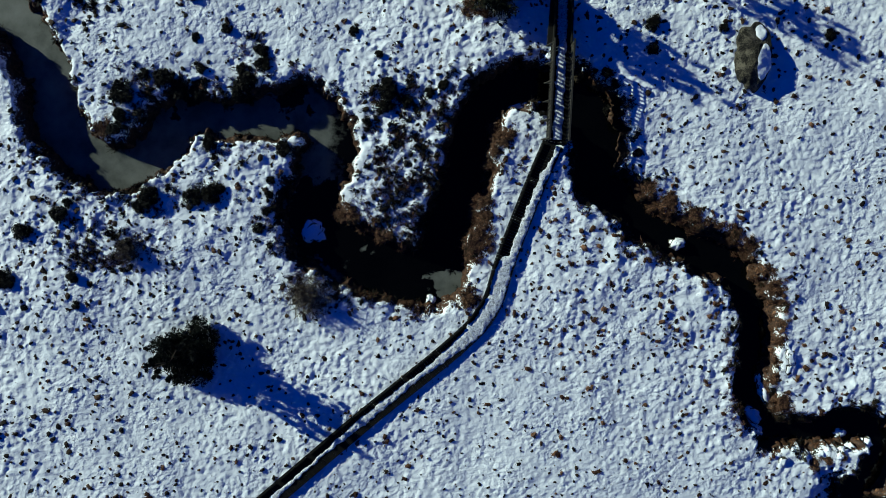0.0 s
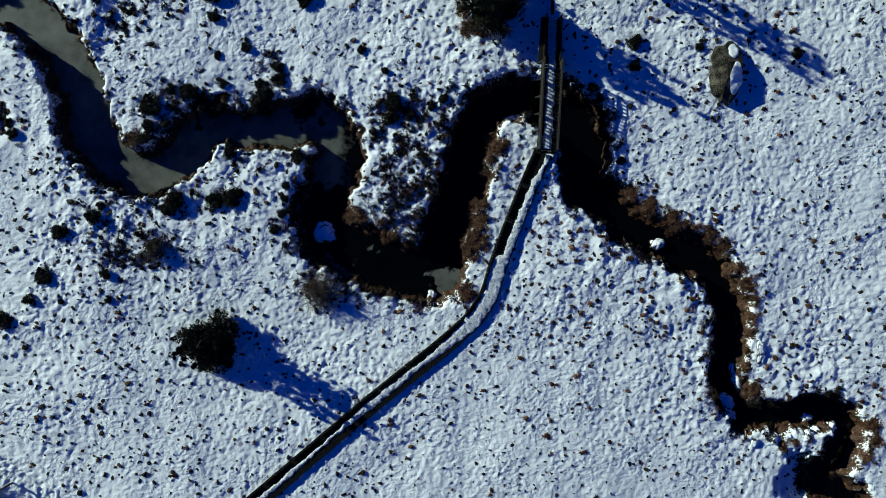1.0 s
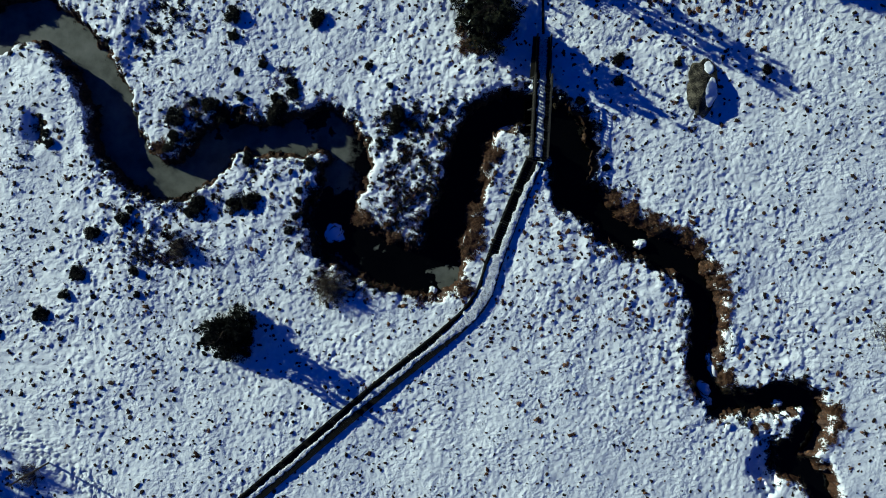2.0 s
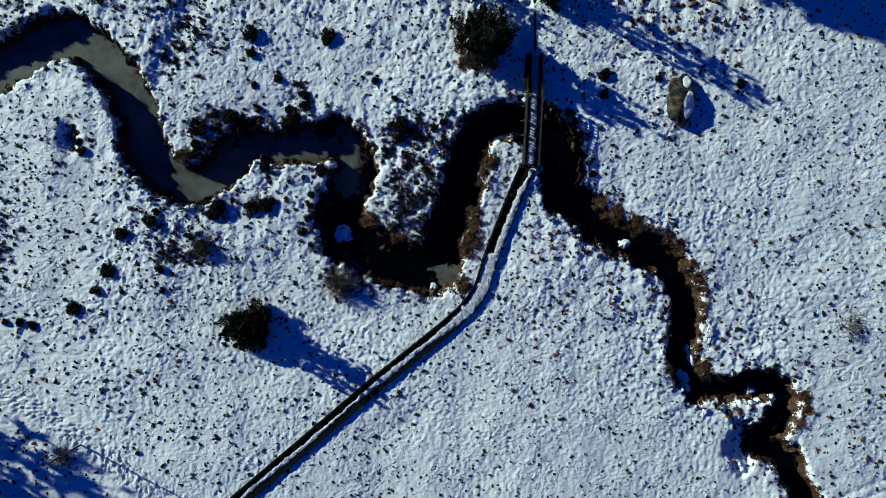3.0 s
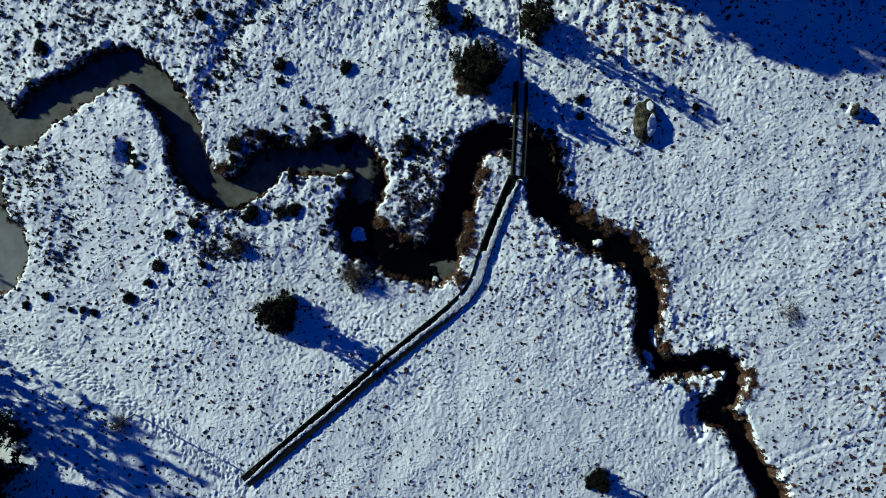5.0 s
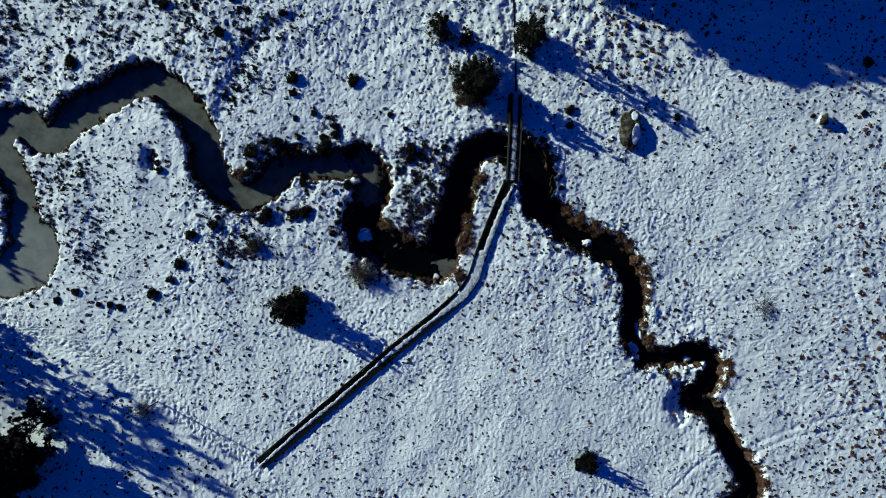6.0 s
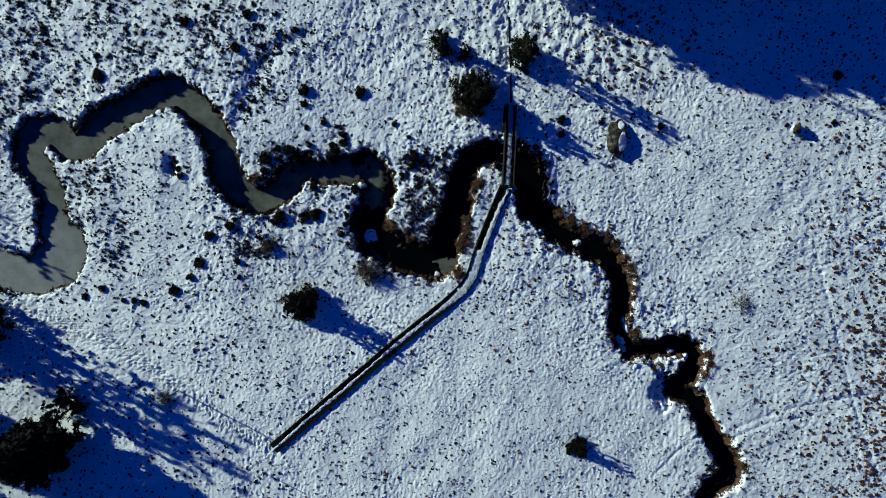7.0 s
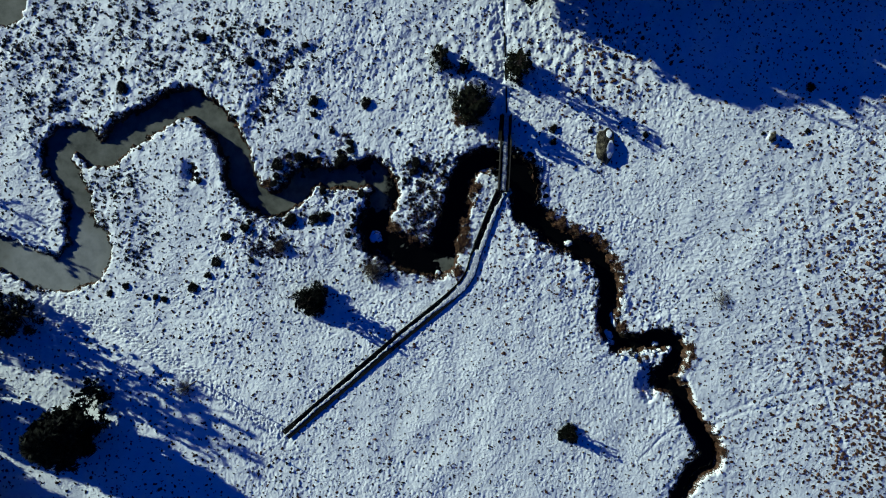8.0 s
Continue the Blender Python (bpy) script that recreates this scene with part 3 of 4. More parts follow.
HEATH = [(-24.2, 15.6, 1.6, 1.3), (-22.0, 16.6, 1.6, 0.8), (-16.5, 17.4, 1.1, 1.6), (-6.5, 15.4, 1.3, 1.4), (-8.6, 12.7, 1.1, 0.8), (-5.5, 11.0, 3.0, 4.0), (-4.2, 7.4, 1.8, 2.4), (-7.2, 8.2, 1.6, 2.2),
         (-24.6, 8.6, 1.2, 1.2), (-20.8, 8.7, 2.0, 0.8), (-15.2, 7.0, 0.9, 2.2), (-18.5, 11.2, 0.9, 0.7), (-29.0, 7.6, 1.2, 1.0), (-12.8, 1.8, 1.5, 1.0), (-9.0, 1.6, 1.4, 0.8), (-26.5, 10.0, 1.5, 0.7)]
HEATH += [(-55, 31, 9, 6), (-47, 10, 3.5, 5), (-26.5, 28, 2.2, 5), (-33, 32, 5, 5), (-58, 24, 5, 4), (-37.5, 14.5, 1.2, 1.6), (-49.5, 4.5, 1.5, 3), (-27, 4.5, 3, 1.6), (-44.5, 4.5, 2.6, 3), (-42, 29, 5, 3.5), (-48, 36, 9, 3.5), (-33.5, 27.5, 2.5, 1.5), (9.4, 13.4, .8, 2.0), (10.6, 9.8, .9, .5), (8.6, 16.2, .8, .6), (9.0, 11.6, .7, 1.2),
         (-23, 15.9, 2.4, .9), (-17, 15.8, 1.6, .7), (-28, 23, 1.0, 3.0), (-26, 27, 1.3, 2.5), (-22.5, 30, 2.5, 1.3), (-36.4, 14.2, .7, 1.3)]


def heath_chance(x, y):
    b = at_ground(BANK, x, y)
    p = 0 * x
    for cx, cy, rx, ry in HEATH:
        p = np.maximum(p, (1.5 if rx * ry > 14 or cx < -26.8 else 2.0) * blob(x, y, cx, cy, rx, ry))
    p *= np.clip(perlin(x * 0.9, y * 0.9, 61) * 2.6 + 0.42, 0, 1) * np.where(x < -27, np.clip(perlin(x * 0.22, y * 0.22, 63) * 2.2 + 0.75, 0.2, 1.3), 1)
    # Rim heather thickens on slopes turned from the sun, deepening their shade.
    rim = (b > 0.0) & (b < 0.9 - 0.4 * at_ground(SUNNY, x, y))
    p = np.maximum(p, 1.0 * rim * np.clip(perlin(x * 0.45, y * 0.45, 62) * 3.5 + 0.15, 0, 1) * np.clip(0.65 - 0.7 * at_ground(SUNNY, x, y), 0.06, 1))
    return np.where(b > -0.05, p, 0)


xy = clustered(scatter(40000, -65, 36, -28, 40, heath_chance), 1.7, 0.2)
tagged(tufts("bank_heather", xy, rng.uniform(0.14, 0.32, len(xy)), 46, HEATHER, 0.55, 1.5, False), "dark tangled heather along the stream banks", "heather", kind="stuff")
clump = xy[::3]
tagged(tufts("heather_clumps", clump, rng.uniform(0.13, 0.30, len(clump)), 20, HEATHER, 0.6, 1.3), "dense dark heather clumps near the stream", "heather", kind="stuff")


def rim_chance(x, y):
    b = at_ground(BANK, x, y)
    return np.where((b > -0.1) & (b < 0.6), np.clip(perlin(x * 0.55, y * 0.55, 67) * 2.2 + 0.25, 0, 0.8) * np.clip(0.5 + 0.5 * at_ground(SUNNY, x, y), 0.1, 1), 0)


xy = clustered(scatter(9000, -65, 36, -30, 28, rim_chance), 1.5, 0.2)
tagged(tufts("rim_tussocks", xy, rng.uniform(0.12, 0.30, len(xy)), 22, TUSSOCK, 0.7, 1.3), "brown tussocks hanging over the stream rim", "grass", kind="stuff")

xy = clustered(scatter(34000, -30, 20, -12, 20, lambda x, y: heath_chance(x, y) * np.clip(perlin(x * 0.8, y * 0.8, 66) * 3 + 0.3, 0, 1)), 1.5, 0.25)
tagged(tufts("moor_sedge", xy, rng.uniform(0.12, 0.26, len(xy)), 36, GRASS, 0.5, 1.6, False), "brown sedge matted among the heather", "grass", kind="stuff")

# ---- shrubs and trees ----
def leaf_cloud(centres, radii, per, size, seed, flat=0.75):
    """Small pointed leaves strewn round the given clump centres."""
    r = np.random.default_rng(seed)
    n = len(centres)
    d = r.normal(size=(n, per, 3))
    d /= np.linalg.norm(d, axis=2, keepdims=True)
    at = centres[:, None, :] + d * (radii[:, None, None] * r.uniform(0.45, 1.05, (n, per, 1))) * np.array([1, 1, flat])
    along = d + r.normal(scale=0.55, size=d.shape)
    along /= np.linalg.norm(along, axis=2, keepdims=True)
    side = np.cross(along, r.normal(size=d.shape))
    side /= np.linalg.norm(side, axis=2, keepdims=True)
    s = size * r.uniform(0.6, 1.4, (n, per, 1))
    v = np.stack([at - side * s * 0.32 - along * s * 0.4, at + side * s * 0.32 - along * s * 0.4, at + along * s], 2).reshape(-1, 3)
    return v, np.arange(len(v)).reshape(-1, 3)


def limbs(rows):
    """Tapered limbs: rows of start, end, start radius, end radius."""
    v, f = [], []
    for a, b, ra, rb in rows:
        a, b = np.array(a, float), np.array(b, float)
        d = b - a
        p = np.cross(d, (0.3, 0.5, 0.81))
        p /= np.linalg.norm(p) + 1e-9
        q = np.cross(d, p)
        q /= np.linalg.norm(q) + 1e-9
        k0 = len(v)
        for c, rad in ((a, ra), (b, rb)):
            for i in range(5):
                w = i * 2 * np.pi / 5
                v.append(c + (np.cos(w) * p + np.sin(w) * q) * rad)
        for i in range(5):
            j = (i + 1) % 5
            f.append((k0 + i, k0 + j, k0 + 5 + j, k0 + 5 + i))
    return np.array(v), np.array(f)


def build_bush(seed):
    """A rounded evergreen bush of radius 1."""
    r = np.random.default_rng(seed)
    th = empty("gorse_bush", (0, 0, 0), "dark green gorse bush standing in snow", "bush", "gorse bushes on the moor")
    n = 34
    a, q = r.uniform(0, 2 * np.pi, n), np.sqrt(r.uniform(0, 1, n)) * 0.72
    c = np.column_stack([np.cos(a) * q, np.sin(a) * q * r.uniform(0.75, 1), 0.12 + 0.55 * (1 - q**2) * r.uniform(0.5, 1.1, n)])
    v, f = leaf_cloud(c, r.uniform(0.2, 0.36, n), 100, 0.105, seed)
    mesh_np("foliage", v, f, GORSE, th)
    rows = [((0, 0, -0.1), tuple(x * 0.8), 0.05, 0.015) for x in c[:9]]
    mesh_np("stem", *limbs(rows), BARK, th)
    return th


def build_tree(seed, h, r0, clumps, per, leaf, shape, name, label, category, mat=None, leaders=0):
    """A tree: tapered trunk with limbs, and a crown of many small leaves. shape: 0 a cone, 1 a round dome."""
    r = np.random.default_rng(seed)
    th = empty(name, (0, 0, 0), label, category)
    lean = r.normal(0, 0.03, 2) * h
    rows, prev = [], (0, 0, -0.3)
    for k in range(1, 6):
        u = k / 5
        nxt = (lean[0] * u + r.normal(0, 0.01) * h, lean[1] * u + r.normal(0, 0.01) * h, h * 0.92 * u)
        rows.append((prev, nxt, 0.045 * h * 0.45 * (1.1 - (k - 1) / 5), 0.045 * h * 0.45 * (1.1 - k / 5)))
        prev = nxt
    trunk = mesh_np("trunk", *limbs(rows), BARK, th)
    u = r.uniform(0.06, 1.0, clumps) ** (0.9 if shape < 0.5 else 0.75)
    prof = (1 - u) ** (1.0 + 0.5 * (shape < 0.2)) * (1 - shape) + np.sqrt(np.clip(1 - ((u - 0.35) / 0.66) ** 2, 0, 1)) * shape
    a = r.uniform(0, 2 * np.pi, clumps)
    out = r0 * prof * np.sqrt(r.uniform(0.08, 1, clumps)) * (1 + 0.22 * np.sin(a * 3 + seed) + 0.15 * np.sin(a * 7 + seed * 2))
    c = np.column_stack([np.cos(a) * out + lean[0] * u, np.sin(a) * out + lean[1] * u, h * (0.05 + 0.93 * u)])
    if leaders:
        la, lr, lh = r.uniform(0, 2 * np.pi, leaders), np.sqrt(r.uniform(0.02, 1, leaders)) * 0.72, r.uniform(0.6, 1.0, leaders)
        lh[0], lr[0] = 1.0, 0.1
        k = r.integers(0, leaders, clumps)
        skirt = r.uniform(0, 1, clumps) < 0.5
        u = np.where(skirt, 0.21 * r.uniform(0, 1, clumps) ** 1.3, r.uniform(0.15, 1.0, clumps))
        off = r0 * np.where(skirt, 0.50, 0.17 * (1 - u) + 0.02) * np.sqrt(r.uniform(0.02, 1, clumps))
        c = np.column_stack([np.cos(la[k]) * lr[k] * r0 * (0.75 + 0.25 * u) + np.cos(a) * off, np.sin(la[k]) * lr[k] * r0 * (0.75 + 0.25 * u) + np.sin(a) * off, h * (0.06 + 0.92 * u * lh[k])])
        disc = r0 * 0.9 * np.sqrt(r.uniform(0, 1, clumps)) * (1 + 0.18 * np.sin(a * 3 + seed) + 0.14 * np.sin(a * 8 + seed * 2))
        c[skirt, :2] = (np.column_stack([np.cos(a), np.sin(a)]) * disc[:, None])[skirt]
        u = np.clip(c[:, 2] / h, 0, 1)
    v, f = leaf_cloud(c, r0 * r.uniform(0.08, 0.20, clumps) * (np.where(skirt, 1.0, 0.48) if leaders else 1.0), per, leaf, seed, 0.6)
    crown = mesh_np("crown", v, f, mat or NEEDLES, th)
    rows = [((lean[0] * w, lean[1] * w, max(0.2, p[2] - 0.25 * h * 0.3)), tuple(p), 0.02 * h * 0.4, 0.02) for w, p in zip(u[:60], c[:60])]
    mesh_np("limb", *limbs(rows), BARK, trunk)
    return th


def place(th, x, y, rz, scale, first):
    m = pose(x, y, ground_z(x, y) - 0.03, 0, 0, rz)
    if first:
        th.matrix_basis = m @ Matrix.Diagonal((*scale, 1))
        return th
    ob = copy_thing(th, m)
    ob.scale = scale
    return ob


BUSHES = [(-18.2, 20.1, .46), (-20.4, 19.5, .38), (-15.8, 18.6, .56), (-15.7, 17.6, .6), (-17.2, 17.3, .48), (-16.9, 16.4, .88), (-17.5, 15.6, .6), (-20.0, 17.3, .4), (-9.3, 19.9, .42), (-7.5, 18.3, .34),
          (11.6, 20.4, .64), (11.6, 18.6, .48), (16.6, 20.1, .4), (24.1, 19.6, .5), (-32.6, 5.9, .74), (-30.0, 7.1, .66), (-29.4, 7.9, .42), (-25.3, 4.9, .6), (-29.1, 2.7, .5),
          (-33.9, 2.5, .76), (-28.9, .7, .36), (-32.6, .5, .3), (-30.7, 11.6, .72), (-36.5, 14.3, .42), (-36.2, 13.5, .5), (-36.8, 15.2, .34)]
BUSHES += [(40.0, 19.8, .34), (57.2, -9.7, .9), (57.5, -11.4, .8),
          (9.3, 15.2, .5), (9.5, 14.4, .6), (9.6, 13.6, .55), (9.5, 12.8, .5), (10.6, 11.4, .42), (9.0, 16.2, .42), (8.4, 17.0, .4), (8.9, 14.7, .5), (8.9, 13.7, .5), (8.9, 12.6, .46), (8.6, 15.7, .44), (8.9, 11.4, .4), (9.7, 10.3, .4), (8.5, 11.0, .5), (8.45, 11.9, .5), (8.5, 12.9, .5), (8.6, 13.9, .5), (8.4, 15.0, .45)]
BUSHES += [(-25.5, 15.6, .92), (-24.0, 16.9, .48), (-22.6, 16.6, .8), (-21.6, 16.2, .92), (-20.4, 16.0, .8), (-21.0, 15.4, .7), (-25.7, 14.0, .6), (-26.0, 13.1, .62), (-14.3, 15.9, .64), (-13.4, 16.3, .54),
           (-23.8, 8.3, .88), (-24.4, 7.6, .56), (-20.7, 8.3, .72), (-19.4, 8.5, .8), (-18.8, 8.9, .48), (-19.5, 12.1, .64), (-14.3, 11.7, .6), (-9.8, 12.8, .72), (-15.3, 8.5, .36), (-15.5, 7.3, .36), (-16.1, 6.1, .44), (-15.2, 9.5, .36)]
BUSHES += [(-6.8, 15.8, .92), (-7.2, 14.6, .62), (-5.6, 15.0, .48), (-4.0, 15.6, .46), (-3.0, 16.1, .46), (-8.4, 13.6, .4), (-9.8, 2.7, .5), (-20.6, 24.1, .84), (-20.6, 22.3, .53), (-13.6, 23.9, .84), (-27.6, 33.5, .69), (-35.6, 32.7, .76),
           (-29.1, 29.3, .76), (-35.1, .7, .53), (-37.2, -1.0, .76), (-43.7, -2.3, .38), (-42.4, -2.3, .46), (-41.2, -2.6, .53), (-46.4, -.8, .53), (-48.7, -1.8, .53), (-21.7, 31.6, .53), (-46.6, 26.0, .92), (46.3, 26.0, .69), (46.0, 20.1, .46)]
kinds, used = [build_bush(s) for s in (101, 102, 103, 104)], set()
for i, (bx, by, br) in enumerate(BUSHES):
    k = i % 4
    place(kinds[k], bx, by, (i * 77) % 360, (br * 1.12, br * 1.12, br * 0.7), k not in used)
    used.add(k)

pine = build_tree(5, 4.6, 2.3, 560, 80, 0.105, 0.12, "pine_tree", "dark evergreen pine tree standing alone in snow", "tree", leaders=34)
place(pine, -20.9, -2.55, 0, (1, 1, 1), True)
young = build_tree(6, 5.6, 2.5, 380, 50, 0.14, 0.75, "holly_tree", "loose dark green tree with brown undergrowth", "tree", mat=HOLLY, leaders=22)
place(young, 0.6, 23.7, 0, (1.15, 1.15, 1), True)
round_tree = build_tree(8, 6.4, 1.95, 300, 50, 0.14, 0.9, "round_tree", "dense dark green tree beside the snowy track", "tree", mat=HOLLY, leaders=24)
place(round_tree, 6.7, 28.4, 0, (1, 1, 1.22), True)
small_tree = build_tree(9, 3.2, 1.75, 120, 45, 0.14, 0.85, "small_tree", "small dark evergreen tree in the snow", "tree", mat=HOLLY, leaders=9)
place(small_tree, -3.5, 29.6, 0, (1, 1, 1.3), True)
place(small_tree, -0.4, 28.6, 120, (.62, .62, .62), False)
place(pine, 13.8, -20.9, 140, (.60, .60, .50), False)
conifer = build_tree(12, 11.0, 3.6, 400, 48, 0.42, 0.35, "conifer_tree", "tall black-green conifer at the edge of the wood", "tree")
place(conifer, -53.4, -20.6, 0, (1.25, 1.2, .95), True)
broad = build_tree(14, 11.0, 3.6, 300, 55, 0.34, 0.7, "wood_tree", "tall dark evergreen tree of the wood", "tree")
place(broad, 8.9, 39.3, 0, (.85, .75, .9), True)
place(small_tree, -50.6, -15.4, 20, (1.15, 1.15, 2.2), False)
place(conifer, -54.6, -20.2, 70, (.6, .6, .62), False)
thin = build_tree(16, 11.5, 3.3, 110, 40, 0.28, 0.6, "wood_tree", "thin ragged evergreen tree of the wood", "tree", leaders=12)
place(thin, -69.5, -4.2, 0, (1.0, 1.0, 1.25), True)
# Mostly unseen trees, placed to cast the shadows in the north-east and south-west.
for x, y, s in ((-61.5, -4.6, 1.05), (-65.2, -5.4, 1.2), (-64.8, -3.2, 1.0), (-77, -0.6, 1.3), (-72, -12.6, .9), (-73.5, -15.2, 1.0), (-74, 12.3, .62), (-80, 19.1, .6), (12.5, 40.6, 0.9), (16.5, 41.5, 1.0), (21.5, 43.0, 1.0), (25, 45.5, 1.1), (29.5, 45.5, 1.05), (34, 45, .95), (39, 43.5, 1.0), (46, 44, 1.0), (52, 44, 1.0), (58, 43, 1.0)):
    place(thin, x, y, x * 31 % 360, (s * 0.75, s * 0.75, s * 1.3) if y > 30 else (s, s, s), False)
for i, (x, y, s) in enumerate([(-67.5, -16.2, .9), (-79, -12.6, 1.0), (-76, -22.5, .95), (-71, -27, 1.0), (-66, -31, 1.0), (-60, -36, 1.0),
                               (10.4, 40.9, .95), (12.0, 42.6, 1.0), (14.8, 43.2, 1.1), (18.4, 44.6, 1.1), (16, 47, 1.15), (20, 46, 1.1), (24.5, 49, 1.0), (30.5, 49, .95), (36, 46, .8), (42, 49, .9), (49, 46, .8), (55.5, 47, .8), (33, 55, 1.2), (33, 42.4, .8)]):
    place(conifer if i % 2 else broad, x, y, (i * 53) % 360, (s, s, s), False)


def build_shrub(seed, x, y, radius, h, count):
    """A leafless shrub of thin twigs."""
    r = np.random.default_rng(seed)
    th = empty("bare_shrub", (x, y, ground_z(x, y) - 0.05), "leafless grey-brown shrub rising from the snow", "shrub", "bare shrubs")
    rows = []
    for _ in range(count):
        a, q = r.uniform(0, 2 * np.pi), r.uniform(0.1, 1)
        foot = np.array([np.cos(a), np.sin(a), 0]) * radius * 0.7 * q
        a += r.normal(0, 0.5)
        tip = np.array([np.cos(a) * q * radius, np.sin(a) * q * radius, h * r.uniform(0.5, 1) * (1.2 - q * 0.7)])
        rows.append((foot, tip, 0.024, 0.010))
        for _ in range(5):
            s = foot + (tip - foot) * r.uniform(0.35, 0.95)
            rows.append((s, s + r.normal(size=3) * np.array([.3, .3, .2]) * radius * 0.6, 0.013, 0.006))
    mesh_np("twig", *limbs(rows), TWIGS, th)
    return th


for i, (x, y, r, h, k) in enumerate([(-12.5, 1.3, 1.9, 1.5, 190), (-25.2, 4.5, 1.0, 0.9, 120), (34.7, -2.6, 1.6, 0.9, 45), (-38.4, -14.8, 1.3, 1.0, 60)]):
    build_shrub(200 + i, x, y, r, h, k)

# ---- boulders ----
def build_boulder(seed, x, y, size, label, rz=0):
    """A boulder with a bare steep face to the west, a ragged ridge, and snow on the gentler lee side."""
    th = empty("boulder", (x, y, ground_z(x, y) - 0.12), label, "boulder", rz=rz)
    sx, sy, sz = size

    def top(u, v):
        """Broken faces that meet in a ragged ridge."""
        jag = 0.10 * noise.noise(Vector((seed, v * 2.4, 0)))
        h = min(1.02 + 0.62 * (u + jag) - 0.05 * v, 0.97 - 0.30 * (u + jag) + 0.06 * v, 1.00 - 0.86 * v - 0.12 * u, 1.36 + 0.72 * v + 0.15 * u, 1.22 + 0.35 * u - 0.42 * v, 1.12 - 0.22 * u + 0.5 * v)
        return max(0.2, h) + 0.05 * noise.noise(Vector((u * 3, v * 5, seed))) + 0.05 * noise.noise(Vector((u * 7, v * 12, seed))) + 0.03 * noise.noise(Vector((u * 14, v * 24, seed)))

    bm = bmesh.new()
    n, rings = 72, 26
    grid = []
    for j in range(rings + 1):
        q = j / rings
        row = []
        for i in range(n):
            a = 2 * math.pi * i / n
            edge = 1 + 0.30 * noise.noise(Vector((math.cos(a) * 1.2, math.sin(a) * 1.2, seed))) + 0.12 * noise.noise(Vector((math.cos(a) * 4, math.sin(a) * 4, seed)))
            k = edge * (abs(math.cos(a)) ** 3 + abs(math.sin(a)) ** 3) ** (-1 / 3)
            u, v = math.cos(a) * q * k, math.sin(a) * q * k
            row.append(bm.verts.new((u * sx, v * sy, sz * top(u, v) * (1 if j < rings - 1 else 0.55) if j < rings else -0.3)))
        grid.append(row)
    for j in range(rings):
        for i in range(n):
            k = (i + 1) % n
            bm.faces.new((grid[j][i], grid[j][k], grid[j + 1][k], grid[j + 1][i]))
    bmesh.ops.remove_doubles(bm, verts=bm.verts, dist=0.001)
    bmesh.ops.recalc_face_normals(bm, faces=bm.faces)
    stone = part("stone", bm, ROCK, th)
    stone.data.shade_smooth()
    for name, v0, v1, u0, u1 in (("snow_cap", -0.80, 0.26, 0.06, 0.90), ("snow_patch", 0.34, 0.86, -0.10, 0.62)):
        bm = bmesh.new()
        rows = []
        for i in range(31):
            f = i / 30
            v = v0 + (v1 - v0) * f
            half = math.sin(math.pi * min(1, max(0, f))) ** 0.6
            mid = (u0 + u1) / 2 + 0.05 * noise.noise(Vector((v * 4, seed, 1)))
            w = (u1 - u0) / 2 * half * (1 + 0.25 * noise.noise(Vector((v * 6, seed, 3))))
            rows.append([bm.verts.new(((mid + w * c) * sx, v * sy, sz * top(mid + w * c, v) + (0.05 * sz * (1 - c * c) ** 0.5 * half + 0.02))) for c in (-1, -0.8, -0.5, -0.15, 0.2, 0.55, 0.82, 1)])
        for p, q in zip(rows, rows[1:]):
            for i in range(7):
                bm.faces.new((p[i], p[i + 1], q[i + 1], q[i]))
        bmesh.ops.recalc_face_normals(bm, faces=bm.faces)
        part(name, bm, SNOW, stone, "white snow lying on the lee side").data.shade_smooth()
    return th


build_boulder(3.0, 18.6, 18.3, (1.25, 2.40, 1.08), "large grey granite boulder with snow on its lee side", rz=-6)
th = empty("boulder", (41.2, 19.3, ground_z(41.2, 19.3) - 0.1), "small dark boulder rising from a collar of drifted snow", "boulder", rz=-10)
for name, mat, size, up in (("stone", ROCK, (0.42, 0.72, 0.85), 0.05), ("snow_collar", SNOW, (0.85, 1.05, 0.24), 0.0)):
    bm = bmesh.new()
    bmesh.ops.create_icosphere(bm, subdivisions=4, radius=1.0)
    for v in bm.verts:
        k = 1 + 0.45 * noise.noise(v.co * 1.6 + Vector((up * 90, 4, 0))) + 0.22 * noise.noise(v.co * 3.7)
        v.co = Vector((v.co.x * size[0] * k, v.co.y * size[1] * k, v.co.z * size[2] * k + up))
    part(name, bm, mat, th).data.shade_smooth()


def build_stone(seed, x, y, size, z, label, rz=0, thick=0.8):
    """A low stone shape under a pillow of snow, also used for snow ledges."""
    th = empty("snowy_stone", (x, y, z), label, "stone", "snow-topped stones in the stream", rz)
    for name, mat, grow, up in (("stone", ROCK, 1.0, 0.0), ("snow_cap", SNOW, 0.92, 0.16)):
        bm = bmesh.new()
        bmesh.ops.create_icosphere(bm, subdivisions=3, radius=1.0)
        for v in bm.verts:
            p = v.co.copy()
            k = grow * (1 + 0.5 * noise.noise(p * 1.5 + Vector((seed, 0, 0))) + 0.30 * noise.noise(p * 3.2 + Vector((0, seed, 0))) + 0.12 * noise.noise(p * 7))
            v.co = Vector((p.x * size[0] * k, p.y * size[1] * k, p.z * size[2] * k * (thick if name == "snow_cap" else 1) + up * size[2] * 2))
        part(name, bm, mat, th).data.shade_smooth()
    return th


